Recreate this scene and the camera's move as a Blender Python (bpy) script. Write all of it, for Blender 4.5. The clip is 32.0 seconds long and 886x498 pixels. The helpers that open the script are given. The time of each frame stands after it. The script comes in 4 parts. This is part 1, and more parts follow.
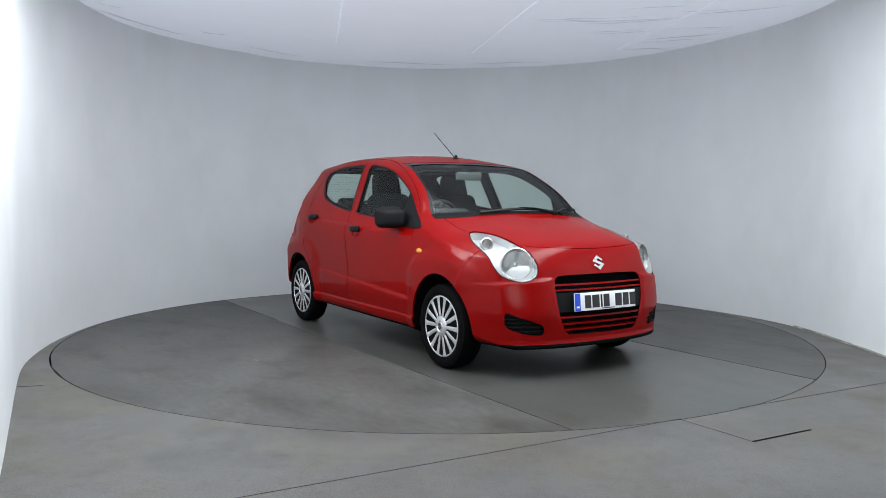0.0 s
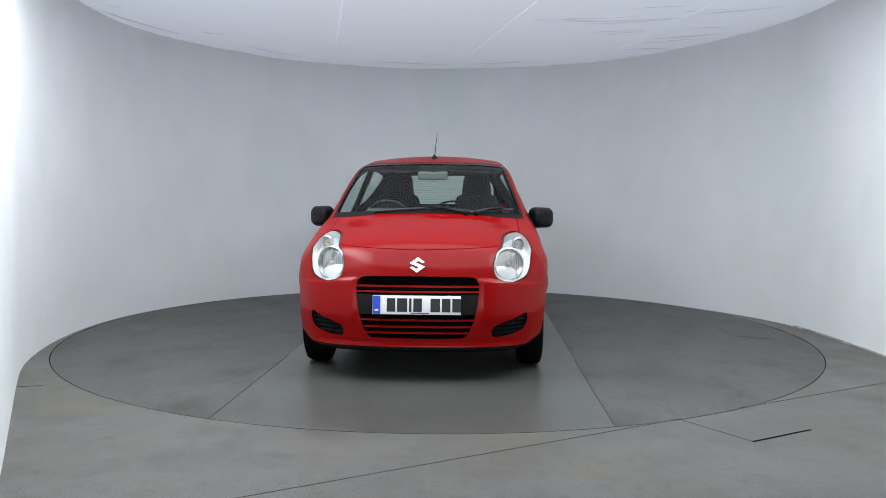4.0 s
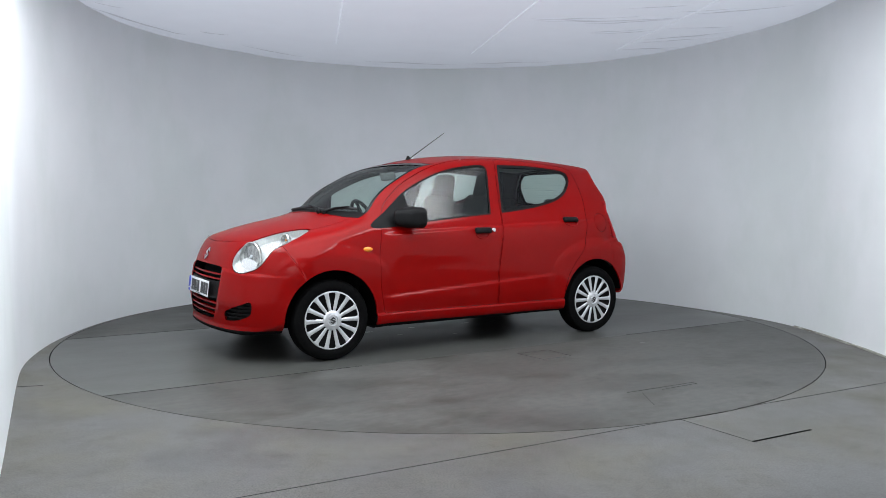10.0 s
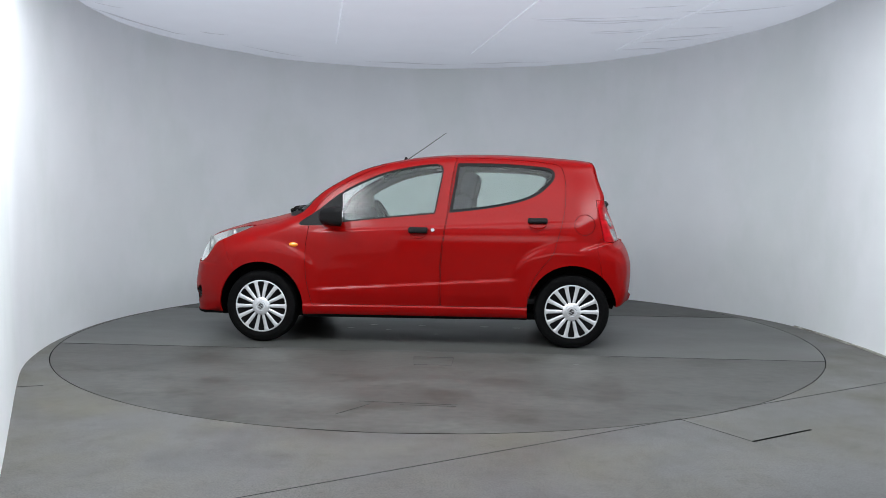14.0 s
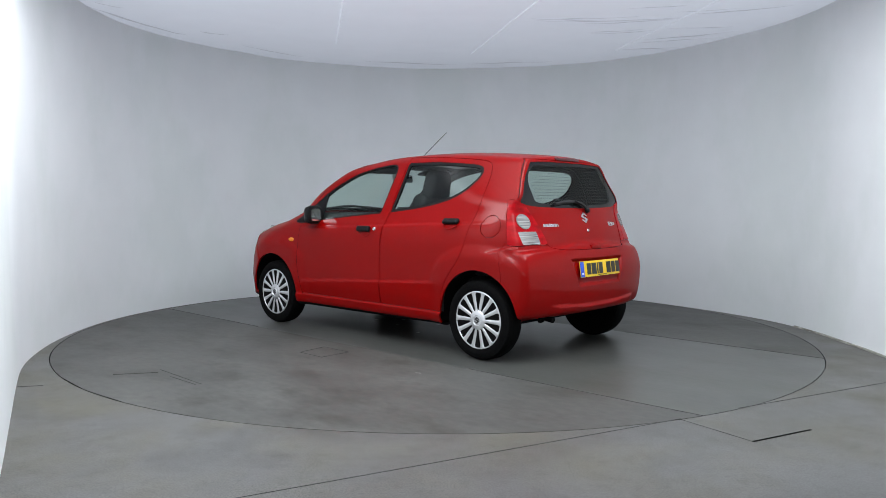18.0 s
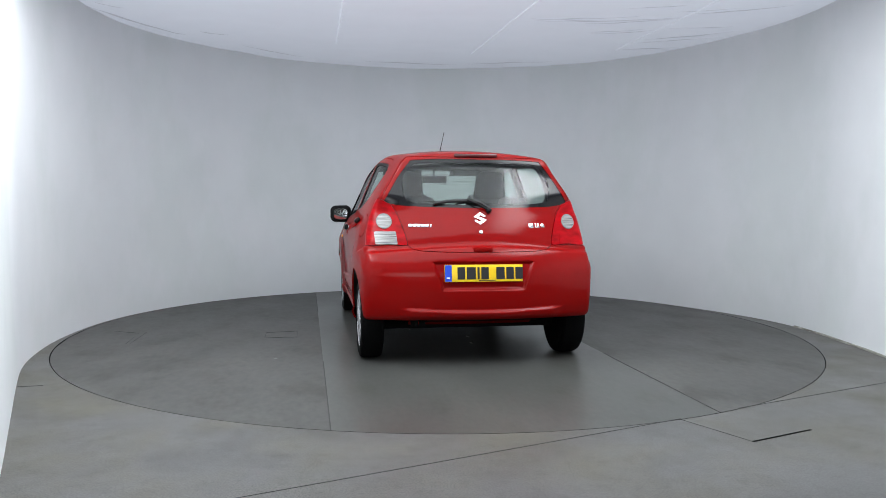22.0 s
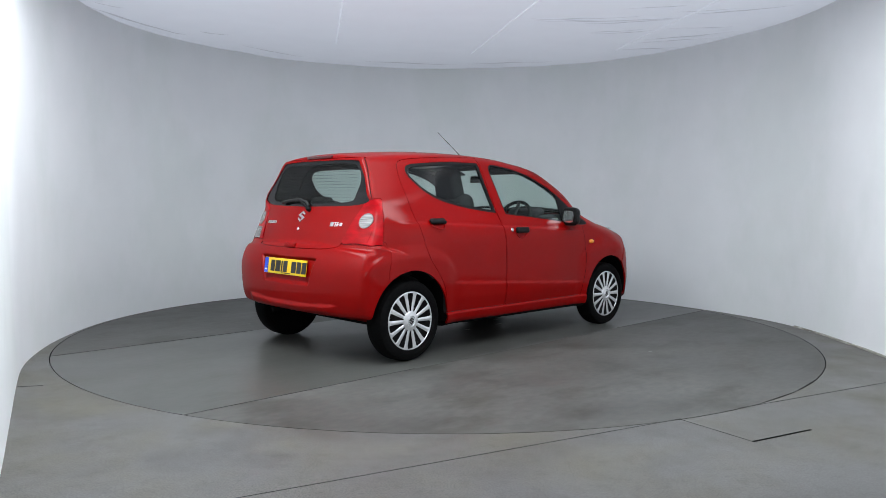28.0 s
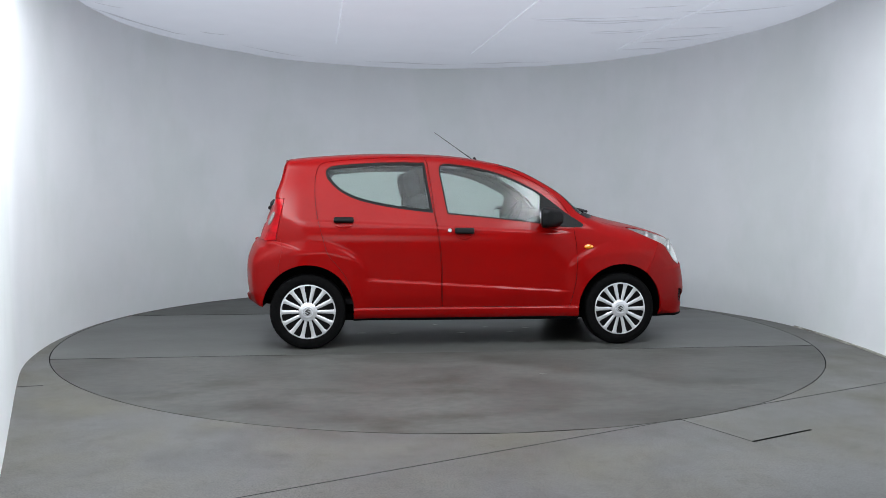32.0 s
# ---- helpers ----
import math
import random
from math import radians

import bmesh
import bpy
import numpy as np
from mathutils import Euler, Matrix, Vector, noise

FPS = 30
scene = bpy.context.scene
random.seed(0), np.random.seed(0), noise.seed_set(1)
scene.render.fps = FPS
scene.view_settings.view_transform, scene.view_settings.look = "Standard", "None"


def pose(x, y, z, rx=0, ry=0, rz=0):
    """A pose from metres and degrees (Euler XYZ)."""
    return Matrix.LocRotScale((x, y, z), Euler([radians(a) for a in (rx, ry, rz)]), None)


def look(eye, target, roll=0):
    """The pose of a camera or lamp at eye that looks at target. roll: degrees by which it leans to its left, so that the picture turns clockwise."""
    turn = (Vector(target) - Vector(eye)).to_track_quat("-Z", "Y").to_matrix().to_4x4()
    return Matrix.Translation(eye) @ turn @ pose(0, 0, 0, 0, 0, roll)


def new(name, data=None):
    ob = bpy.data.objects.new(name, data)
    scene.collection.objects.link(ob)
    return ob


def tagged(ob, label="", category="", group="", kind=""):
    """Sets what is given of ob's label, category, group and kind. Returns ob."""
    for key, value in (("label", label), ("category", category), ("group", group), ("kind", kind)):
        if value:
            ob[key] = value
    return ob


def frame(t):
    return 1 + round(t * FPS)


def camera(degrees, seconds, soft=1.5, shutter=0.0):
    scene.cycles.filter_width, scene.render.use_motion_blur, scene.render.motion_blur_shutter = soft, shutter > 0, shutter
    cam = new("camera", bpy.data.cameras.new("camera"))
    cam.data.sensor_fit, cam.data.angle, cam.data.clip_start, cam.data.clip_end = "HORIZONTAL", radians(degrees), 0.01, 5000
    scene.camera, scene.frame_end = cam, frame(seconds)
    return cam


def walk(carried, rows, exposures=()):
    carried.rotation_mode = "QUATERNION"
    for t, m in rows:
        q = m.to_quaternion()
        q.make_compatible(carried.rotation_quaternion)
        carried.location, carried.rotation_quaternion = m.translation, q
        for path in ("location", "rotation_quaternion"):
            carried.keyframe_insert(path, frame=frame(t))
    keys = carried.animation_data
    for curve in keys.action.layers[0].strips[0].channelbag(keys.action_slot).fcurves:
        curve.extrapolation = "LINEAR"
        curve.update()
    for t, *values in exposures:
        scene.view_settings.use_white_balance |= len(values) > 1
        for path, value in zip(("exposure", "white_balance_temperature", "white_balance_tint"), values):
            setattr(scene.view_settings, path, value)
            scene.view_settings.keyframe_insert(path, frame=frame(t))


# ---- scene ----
cam = camera(60.33, 32.0, soft=0.75)
EYE = (0.0, -6.447, 1.077)
AIM = (0.0049, -5.4488, 1.0163)
walk(cam, [(0, look(EYE, AIM, 0.375)), (32, look(EYE, AIM, 0.375))], [(0, 0.0), (32, 0.0)])

# ---- light: unseen soft area lamps overhead, and a fill added behind the camera ----
world = bpy.data.worlds.new("world")
world.use_nodes = True
world.node_tree.nodes["Background"].inputs[0].default_value = (.80, .85, 1.0, 1)
world.node_tree.nodes["Background"].inputs[1].default_value = .02
scene.world = world


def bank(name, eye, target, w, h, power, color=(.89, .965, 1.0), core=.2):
    """An unseen area lamp, brightest in the middle and fading to its rim. core: where the fading begins."""
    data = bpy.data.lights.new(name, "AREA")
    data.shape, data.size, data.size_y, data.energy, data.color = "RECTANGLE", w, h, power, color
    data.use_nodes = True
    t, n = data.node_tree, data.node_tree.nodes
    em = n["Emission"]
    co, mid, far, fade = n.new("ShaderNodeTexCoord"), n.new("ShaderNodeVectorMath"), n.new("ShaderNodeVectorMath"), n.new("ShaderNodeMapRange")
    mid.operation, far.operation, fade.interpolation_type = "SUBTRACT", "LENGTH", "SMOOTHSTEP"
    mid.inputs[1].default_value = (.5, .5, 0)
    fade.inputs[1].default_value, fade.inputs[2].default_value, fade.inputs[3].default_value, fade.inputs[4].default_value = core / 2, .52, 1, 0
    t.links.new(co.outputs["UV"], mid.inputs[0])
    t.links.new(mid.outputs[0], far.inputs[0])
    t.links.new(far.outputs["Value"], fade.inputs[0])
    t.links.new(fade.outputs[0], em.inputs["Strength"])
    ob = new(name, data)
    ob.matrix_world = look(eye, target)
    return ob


for x, power in ((-1.75, 160), (1.80, 135)):
    bank("light_strip", (x, -2.25, 2.65), (x, -2.25, 0), 1.25, 3.3, power, (.93, .955, 1.0), core=.3)
bank("light_bank", (0, -2.6, 2.67), (0, -2.6, 0), 4.6, 4.2, 168, core=.6)
# unseen fill, added to brighten camera-facing sides and the far wall
bank("fill_bank_behind", (0, -7.8, 1.5), (0, 0, 1.3), 6.2, 2.3, 150, (.94, .97, .97), core=0)


# ---- materials ----
def material(name, color, rough=.5, metal=0.0, **more):
    """A Principled material; more: other sockets by name with _ for spaces."""
    m = bpy.data.materials.new(name)
    m.use_nodes = True
    b = m.node_tree.nodes["Principled BSDF"]
    b.inputs["Base Color"].default_value = (*color, 1)
    b.inputs["Roughness"].default_value, b.inputs["Metallic"].default_value = rough, metal
    for key, value in more.items():
        b.inputs[key.replace("_", " ")].default_value = value
    return m


def vary(m, scale, low, high, detail=4, rough=None, bump=0.0, socket="Object", stretch=(1, 1, 1), second=None):
    """Noise between two colours, and with it roughness and relief. second: (scale, amount) of a coarser blotch."""
    t, n = m.node_tree, m.node_tree.nodes
    b = n["Principled BSDF"]
    co, mp = n.new("ShaderNodeTexCoord"), n.new("ShaderNodeMapping")
    mp.inputs["Scale"].default_value = stretch
    t.links.new(co.outputs[socket], mp.inputs[0])
    nz, ramp = n.new("ShaderNodeTexNoise"), n.new("ShaderNodeValToRGB")
    nz.inputs["Scale"].default_value, nz.inputs["Detail"].default_value = scale, detail
    t.links.new(mp.outputs[0], nz.inputs["Vector"])
    ramp.color_ramp.elements[0].position, ramp.color_ramp.elements[1].position = .3, .7
    ramp.color_ramp.elements[0].color, ramp.color_ramp.elements[1].color = (*low, 1), (*high, 1)
    t.links.new(nz.outputs[0], ramp.inputs[0])
    out = ramp.outputs[0]
    if second:
        nb, mr, mix = n.new("ShaderNodeTexNoise"), n.new("ShaderNodeMapRange"), n.new("ShaderNodeMix")
        nb.inputs["Scale"].default_value, nb.inputs["Detail"].default_value = second[0], 4
        t.links.new(mp.outputs[0], nb.inputs["Vector"])
        mr.inputs[1].default_value, mr.inputs[2].default_value = .3, .7
        mr.inputs[3].default_value, mr.inputs[4].default_value = 1 - second[1], 1 + second[1]
        t.links.new(nb.outputs[0], mr.inputs[0])
        mix.data_type, mix.blend_type = "RGBA", "MULTIPLY"
        mix.inputs[0].default_value = 1
        t.links.new(out, mix.inputs[6])
        t.links.new(mr.outputs[0], mix.inputs[7])
        out = mix.outputs[2]
        if rough:
            rr = n.new("ShaderNodeMapRange")
            rr.inputs[1].default_value, rr.inputs[2].default_value = .3, .7
            rr.inputs[3].default_value, rr.inputs[4].default_value = rough
            t.links.new(nb.outputs[0], rr.inputs[0])
            t.links.new(rr.outputs[0], b.inputs["Roughness"])
    t.links.new(out, b.inputs["Base Color"])
    if bump:
        bp = n.new("ShaderNodeBump")
        bp.inputs["Strength"].default_value, bp.inputs["Distance"].default_value = bump, .002
        t.links.new(nz.outputs[0], bp.inputs["Height"])
        t.links.new(bp.outputs[0], b.inputs["Normal"])
    return m


def pane(name, tint):
    """Thin glass: tinted see-through with a mirror gloss that grows at grazing angles."""
    m = bpy.data.materials.new(name)
    m.use_nodes = True
    t, n = m.node_tree, m.node_tree.nodes
    n.remove(n["Principled BSDF"])
    tr, gl, lw, mix = n.new("ShaderNodeBsdfTransparent"), n.new("ShaderNodeBsdfGlossy"), n.new("ShaderNodeLayerWeight"), n.new("ShaderNodeMixShader")
    tr.inputs[0].default_value, gl.inputs["Roughness"].default_value, lw.inputs[0].default_value = (*tint, 1), 0, .5
    pw, ma = n.new("ShaderNodeMath"), n.new("ShaderNodeMath")
    pw.operation, ma.operation = "POWER", "MULTIPLY_ADD"
    pw.inputs[1].default_value, ma.inputs[1].default_value, ma.inputs[2].default_value = 5, .50, .045
    t.links.new(lw.outputs["Facing"], pw.inputs[0])
    t.links.new(pw.outputs[0], ma.inputs[0])
    t.links.new(ma.outputs[0], mix.inputs[0])
    t.links.new(tr.outputs[0], mix.inputs[1])
    t.links.new(gl.outputs[0], mix.inputs[2])
    t.links.new(mix.outputs[0], n["Material Output"].inputs[0])
    return m

def stain(m, scale, color, low, high, stretch=(1, 1, 1)):
    """Blotches that multiply the colour already there."""
    t, n = m.node_tree, m.node_tree.nodes
    b = n["Principled BSDF"]
    old = b.inputs["Base Color"].links[0].from_socket
    co, mp, nz, mr, mix = n.new("ShaderNodeTexCoord"), n.new("ShaderNodeMapping"), n.new("ShaderNodeTexNoise"), n.new("ShaderNodeMapRange"), n.new("ShaderNodeMix")
    mp.inputs["Scale"].default_value = stretch
    nz.inputs["Scale"].default_value, nz.inputs["Detail"].default_value, nz.inputs["Roughness"].default_value = scale, 6, .6
    mr.inputs[1].default_value, mr.inputs[2].default_value = low, high
    mix.data_type, mix.blend_type = "RGBA", "MULTIPLY"
    mix.inputs[7].default_value = (*color, 1)
    t.links.new(co.outputs["Object"], mp.inputs[0])
    t.links.new(mp.outputs[0], nz.inputs["Vector"])
    t.links.new(nz.outputs[0], mr.inputs[0])
    t.links.new(mr.outputs[0], mix.inputs[0])
    t.links.new(old, mix.inputs[6])
    t.links.new(mix.outputs[2], b.inputs["Base Color"])
    return m


RED = material("red_paint", (.26, .0014, .0028), .5, 0, Coat_Weight=.40, Coat_Roughness=.04, Coat_IOR=1.45, Specular_IOR_Level=.02)
vary(RED, 900, (.212, .0011, .0010), (.228, .0014, .0013), 2, second=(3, .04))
DARK = material("shut_line_dark", (.05, .003, .004), .7)
BLACK = vary(material("black_plastic", (.009, .009, .010), .5, Specular_IOR_Level=.12), 400, (.005, .005, .0055), (.009, .009, .0095), 3, bump=.3)
RUBBER = vary(material("tyre_rubber", (.006, .006, .006), .7, Specular_IOR_Level=.05), 60, (.0022, .0022, .0025), (.0045, .0045, .0045), 4, bump=.3)
LINER = material("dark_liner", (.006, .006, .006), .9, Specular_IOR_Level=.05)
FRIT = material("black_glass_edge", (.006, .006, .007), .08, 0, Specular_IOR_Level=.35)
WIRE = material("heater_wire", (.035, .02, .018), .7)
SILVER = vary(material("silver_paint", (.74, .75, .77), .27, .65), 50, (.70, .71, .73), (.78, .79, .81), 3)
CHROME = material("chrome", (.66, .67, .68), .20, 1.0)
LAMPWHITE = material("lamp_silver", (.70, .70, .69), .26, .4)
DISH = vary(material("reflector", (.50, .50, .49), .30, .8), 45, (.24, .24, .235), (.62, .62, .60), 2, bump=.6, stretch=(1, 1, .4))
FLUTE = material("reflector_flute", (.22, .22, .22), .3, .5)
MIRROR = material("mirror", (.9, .92, .92), .02, 1.0)
INK_RUBBER = material("soft_black", (.012, .012, .013), .55)
GLASS = pane("window_glass", (.80, .89, .85))
TINTED = pane("rear_glass", (.74, .83, .79))
CLEAR = pane("clear_lens", (.94, .96, .97))
REDLENS = vary(material("red_lens", (.36, .002, .006), .3, 0, Coat_Weight=.2, Coat_Roughness=.02, Specular_IOR_Level=.03), 11, (.20, .0007, .002), (.44, .003, .008), 3, stretch=(1, 1, 2.4))
DARKLENS = material("dark_red_lens", (.07, .003, .005), .12, 0, Coat_Weight=.5)
AMBER = material("amber_lens", (.80, .25, .01), .12, 0, Coat_Weight=1.0)
WHITELENS = vary(material("white_lens", (.40, .41, .41), .25, 0, Coat_Weight=.25), 16, (.08, .08, .08), (.36, .36, .35), 2, stretch=(.3, .3, 9))
CLOTH = vary(material("seat_cloth", (.03, .03, .034), .9), 180, (.012, .012, .0135), (.019, .019, .021), 3, bump=.1)
TRIM = vary(material("grey_trim", (.035, .035, .036), .85), 120, (.020, .020, .021), (.030, .030, .030), 3)
SHELLGREY = material("mid_grey_plastic", (.16, .165, .16), .6)
LINING = vary(material("roof_lining", (.25, .25, .24), .9), 150, (.23, .23, .22), (.27, .27, .26), 3)
DASH = vary(material("dash_plastic", (.035, .036, .04), .6), 200, (.03, .03, .034), (.045, .045, .05), 3, bump=.2)
PLATEWHITE = material("plate_white", (.80, .81, .82), .3)
PLATEYELLOW = material("plate_yellow", (.80, .52, .01), .3)
INK = material("plate_ink", (.012, .012, .014), .4)
BLUE = material("plate_blue", (.01, .06, .55), .3)
WALL = vary(material("wall_white", (.77, .785, .80), .75), 2.2, (.752, .773, .786), (.787, .808, .820), 6, bump=.05, second=(.7, .012))
stain(WALL, 1.1, (.95, .965, .95), .46, .60, (1, 1, .55))
BACKWALL = vary(material("grey_wall", (.52, .53, .54), .8), 3, (.50, .51, .52), (.54, .55, .56), 4)
GRIME = vary(material("worn_edge", (.42, .40, .34), .8), 14, (.12, .11, .09), (.55, .54, .49), 6, stretch=(1, 1, 4))
CEIL = vary(material("ceiling_fabric", (.40, .42, .45), .85), 3, (.39, .41, .44), (.41, .43, .46), 5, bump=.05)
PLEAT = material("dim_fold_fabric", (.40, .42, .46), .9)


def graded_glow(m, near, far):
    """The ceiling's brightness put into its emission, strongest over the front of the studio."""
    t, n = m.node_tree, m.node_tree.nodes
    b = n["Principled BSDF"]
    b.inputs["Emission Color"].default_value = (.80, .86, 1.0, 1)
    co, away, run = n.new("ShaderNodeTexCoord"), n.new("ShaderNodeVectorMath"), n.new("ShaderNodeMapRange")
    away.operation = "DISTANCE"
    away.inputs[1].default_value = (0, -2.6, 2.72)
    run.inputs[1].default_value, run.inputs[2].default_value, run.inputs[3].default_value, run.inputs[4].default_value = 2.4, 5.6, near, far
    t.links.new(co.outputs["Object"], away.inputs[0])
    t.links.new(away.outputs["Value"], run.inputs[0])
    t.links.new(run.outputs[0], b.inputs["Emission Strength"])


# near and far glow of the cloth, painted in with no lamp above it
graded_glow(CEIL, .53, .28)
# weaker glow than the ceiling, so that the folds draw as dark lines
graded_glow(PLEAT, .30, .15)

FLOOR = vary(material("floor_speckled_grey", (.11, .113, .113), .5), 150, (.052, .052, .050), (.144, .143, .139), 7, (.40, .58), .12, second=(2.6, .12))
grain = [k for k in FLOOR.node_tree.nodes if k.type == "VALTORGB"][0].color_ramp.elements
grain[0].position, grain[1].position = .34, .68
stain(FLOOR, 1.3, (.90, .86, .70), .42, .66)
stain(FLOOR, 5, (.80, .79, .75), .48, .70)
stain(FLOOR, 14, (.74, .73, .70), .52, .74)
stain(FLOOR, 42, (.74, .74, .72), .54, .72)
DISC = vary(material("turntable_paint", (.095, .098, .095), .3, Specular_IOR_Level=.26), 22, (.062, .062, .058), (.084, .084, .078), 5, (.42, .56), 0, second=(2.4, .20), stretch=(.6, 1, 1))
stain(DISC, 3.1, (.68, .67, .63), .50, .66, (.7, 1, 1))
stain(DISC, 28, (.90, .90, .88), .52, .75)
LANE = vary(material("lane_paint", (.105, .108, .103), .3, Specular_IOR_Level=.33), 30, (.060, .061, .057), (.076, .077, .071), 4, (.27, .37), 0, second=(1.7, .12), stretch=(.5, 1, 1))
stain(LANE, 4.3, (.78, .77, .72), .55, .70, (.5, 1, 1))
LANE_EDGE = vary(material("lane_edge", (.03, .03, .03), .6), 40, (.018, .018, .017), (.045, .045, .042), 4)
CHIP = material("worn_patch", (.60, .60, .58), .5)
FAINT = material("faint_patch", (.13, .13, .125), .5)
JOINT = material("fine_joint", (.05, .05, .049), .8)
SEAM = material("floor_joint", (.004, .004, .004), .9, Specular_IOR_Level=.05)


# ---- mesh helpers ----
def build(name, verts, faces, mat, parent=None, label="", smooth_shade=True, normals=None):
    me = bpy.data.meshes.new(name)
    me.from_pydata([tuple(v) for v in np.asarray(verts, float).tolist()], [], [tuple(f) for f in (faces.tolist() if hasattr(faces, "tolist") else faces)])
    me.materials.append(mat)
    me.polygons.foreach_set("use_smooth", [smooth_shade] * len(me.polygons))
    if normals is not None:
        me.normals_split_custom_set([tuple(v) for v in np.asarray(normals, float).tolist()])
    me.update()
    ob = new(name, me)
    ob.parent = parent
    return tagged(ob, label)


def part(name, bm, mat, parent=None, label="", flat=False):
    me = bpy.data.meshes.new(name)
    bmesh.ops.recalc_face_normals(bm, faces=bm.faces)
    bm.to_mesh(me)
    bm.free()
    me.materials.append(mat)
    if not flat:
        me.polygons.foreach_set("use_smooth", [True] * len(me.polygons))
        me.set_sharp_from_angle(angle=radians(38))
    ob = new(name, me)
    ob.parent = parent
    return tagged(ob, label)


def box(size, at=(0, 0, 0), bevel=.004, turn=None, segs=2):
    bm = bmesh.new()
    bmesh.ops.create_cube(bm, size=1)
    bmesh.ops.scale(bm, vec=size, verts=bm.verts)
    if bevel:
        bmesh.ops.bevel(bm, geom=bm.edges[:], offset=bevel, segments=segs, affect="EDGES", profile=.5)
    m = Matrix.Translation(at) @ (turn if turn is not None else Matrix())
    bmesh.ops.transform(bm, matrix=m, verts=bm.verts)
    return bm


def lathe(profile, n=48, axis="Y"):
    """Turn a profile of (radius, along) about an axis."""
    bm = bmesh.new()
    rings = []
    for r, h in profile:
        ring = []
        for i in range(n):
            a = 2 * math.pi * i / n
            c, s = r * math.cos(a), r * math.sin(a)
            ring.append(bm.verts.new({"Y": (c, h, s), "Z": (c, s, h), "X": (h, c, s)}[axis]))
        rings.append(ring)
    for p, q in zip(rings, rings[1:]):
        for i in range(n):
            bm.faces.new((p[i], p[(i + 1) % n], q[(i + 1) % n], q[i]))
    for ring in (rings[0], rings[-1]):
        if (ring[0].co - ring[n // 2].co).length > 1e-4:
            bm.faces.new(ring)
    bmesh.ops.remove_doubles(bm, verts=bm.verts, dist=1e-5)
    return bm


def tube(points, r, n=8, taper=1.0):
    bm = bmesh.new()
    p = [Vector(q) for q in points]
    rings = []
    for i, q in enumerate(p):
        d = (p[min(i + 1, len(p) - 1)] - p[max(i - 1, 0)]).normalized()
        a = d.orthogonal().normalized() if i == 0 else (side - d * side.dot(d)).normalized()
        side = a
        b, rr = d.cross(a), r * (1 + (taper - 1) * i / max(1, len(p) - 1))
        rings.append([bm.verts.new(q + rr * (math.cos(2 * math.pi * k / n) * a + math.sin(2 * math.pi * k / n) * b)) for k in range(n)])
    for u, v in zip(rings, rings[1:]):
        for k in range(n):
            bm.faces.new((u[k], u[(k + 1) % n], v[(k + 1) % n], v[k]))
    bm.faces.new(rings[0]), bm.faces.new(rings[-1])
    return bm


def prism(outline, depth, at=None, bevel=0.0):
    """A flat plate from an outline of (x, y), of that depth in z; at: a Matrix."""
    bm = bmesh.new()
    f = bm.faces.new([bm.verts.new((x, y, 0)) for x, y in outline])
    up = bmesh.ops.extrude_face_region(bm, geom=[f])
    bmesh.ops.translate(bm, vec=(0, 0, depth), verts=[v for v in up["geom"] if isinstance(v, bmesh.types.BMVert)])
    if bevel:
        bmesh.ops.bevel(bm, geom=[e for e in bm.edges if abs(e.verts[0].co.z - depth) < 1e-6 and abs(e.verts[1].co.z - depth) < 1e-6], offset=bevel, segments=2, affect="EDGES")
    if at is not None:
        bmesh.ops.transform(bm, matrix=at, verts=bm.verts)
    return bm


# ---- the studio ----
RING, WALL_R, CEIL_Z = 2.95, 2.985, 2.72


def wall_line(lean):
    """The wall's outline seen from above: a round drum, open towards the camera, then straight to the back."""
    left = [(-1.25, -4.45), (-1.71, -3.517), (-2.09, -2.773), (-2.44, -2.09), (-2.68, -1.60), (-2.815, -1.20), (-2.925, -.74), (-2.98, -.28), (-2.985, .1)]
    right = [(3.168, .03), (3.19, -.25), (3.19, -.60), (3.18, -1.0), (3.15, -1.5), (3.10, -3.2), (3.0, -5.2)]
    pts = [(-1.25, -4.45)] + [tuple(q) for k in range(1, len(left) - 1) for q in smooth_run(left[k - 1:k + 2], 6)]
    for a in np.linspace(179, 0, 90):
        f = max(0, min(1, (34 - a) / 34))
        r = WALL_R + lean * max(0, min(1, (179 - a) / 20, (a - 2) / 25)) + .185 * f * f * (3 - 2 * f)
        pts.append((r * math.cos(math.radians(a)), r * math.sin(math.radians(a))))
    return pts + [tuple(q) for k in range(1, len(right) - 1) for q in smooth_run(right[k - 1:k + 2], 6)] + [(3.0, -5.2)]


def smooth_run(three, n):
    """A rounded bend from the middle of one stretch to the middle of the next."""
    a, b, c = (np.array(q) for q in three)
    return [(1 - t) ** 2 * (a + b) / 2 + 2 * t * (1 - t) * b + t * t * (b + c) / 2 for t in np.linspace(0, 1, n, endpoint=False)]


def sheet_wall(name, line, z0, z1, thick, mat, label, head=None):
    p = [Vector((x, y)) for x, y in line]
    h = [Vector((x, y)) for x, y in head or line]
    v, f = [], []
    for i, q in enumerate(p):
        d = (p[min(i + 1, len(p) - 1)] - p[max(i - 1, 0)]).normalized()
        n = Vector((-d.y, d.x)) * thick
        v += [(q.x, q.y, z0), (h[i].x, h[i].y, z1), (h[i].x + n.x, h[i].y + n.y, z1), (q.x + n.x, q.y + n.y, z0)]
    for i in range(len(p) - 1):
        for k in range(4):
            a, b = 4 * i + k, 4 * i + (k + 1) % 4
            f.append((a, b, b + 4, a + 4))
    f += [(0, 3, 2, 1), tuple(4 * len(p) - 4 + k for k in range(4))]
    ob = build(name, v, f, mat, None, label)
    ob.data.set_sharp_from_angle(angle=radians(40))
    return tagged(ob, label, "wall", kind="structure")


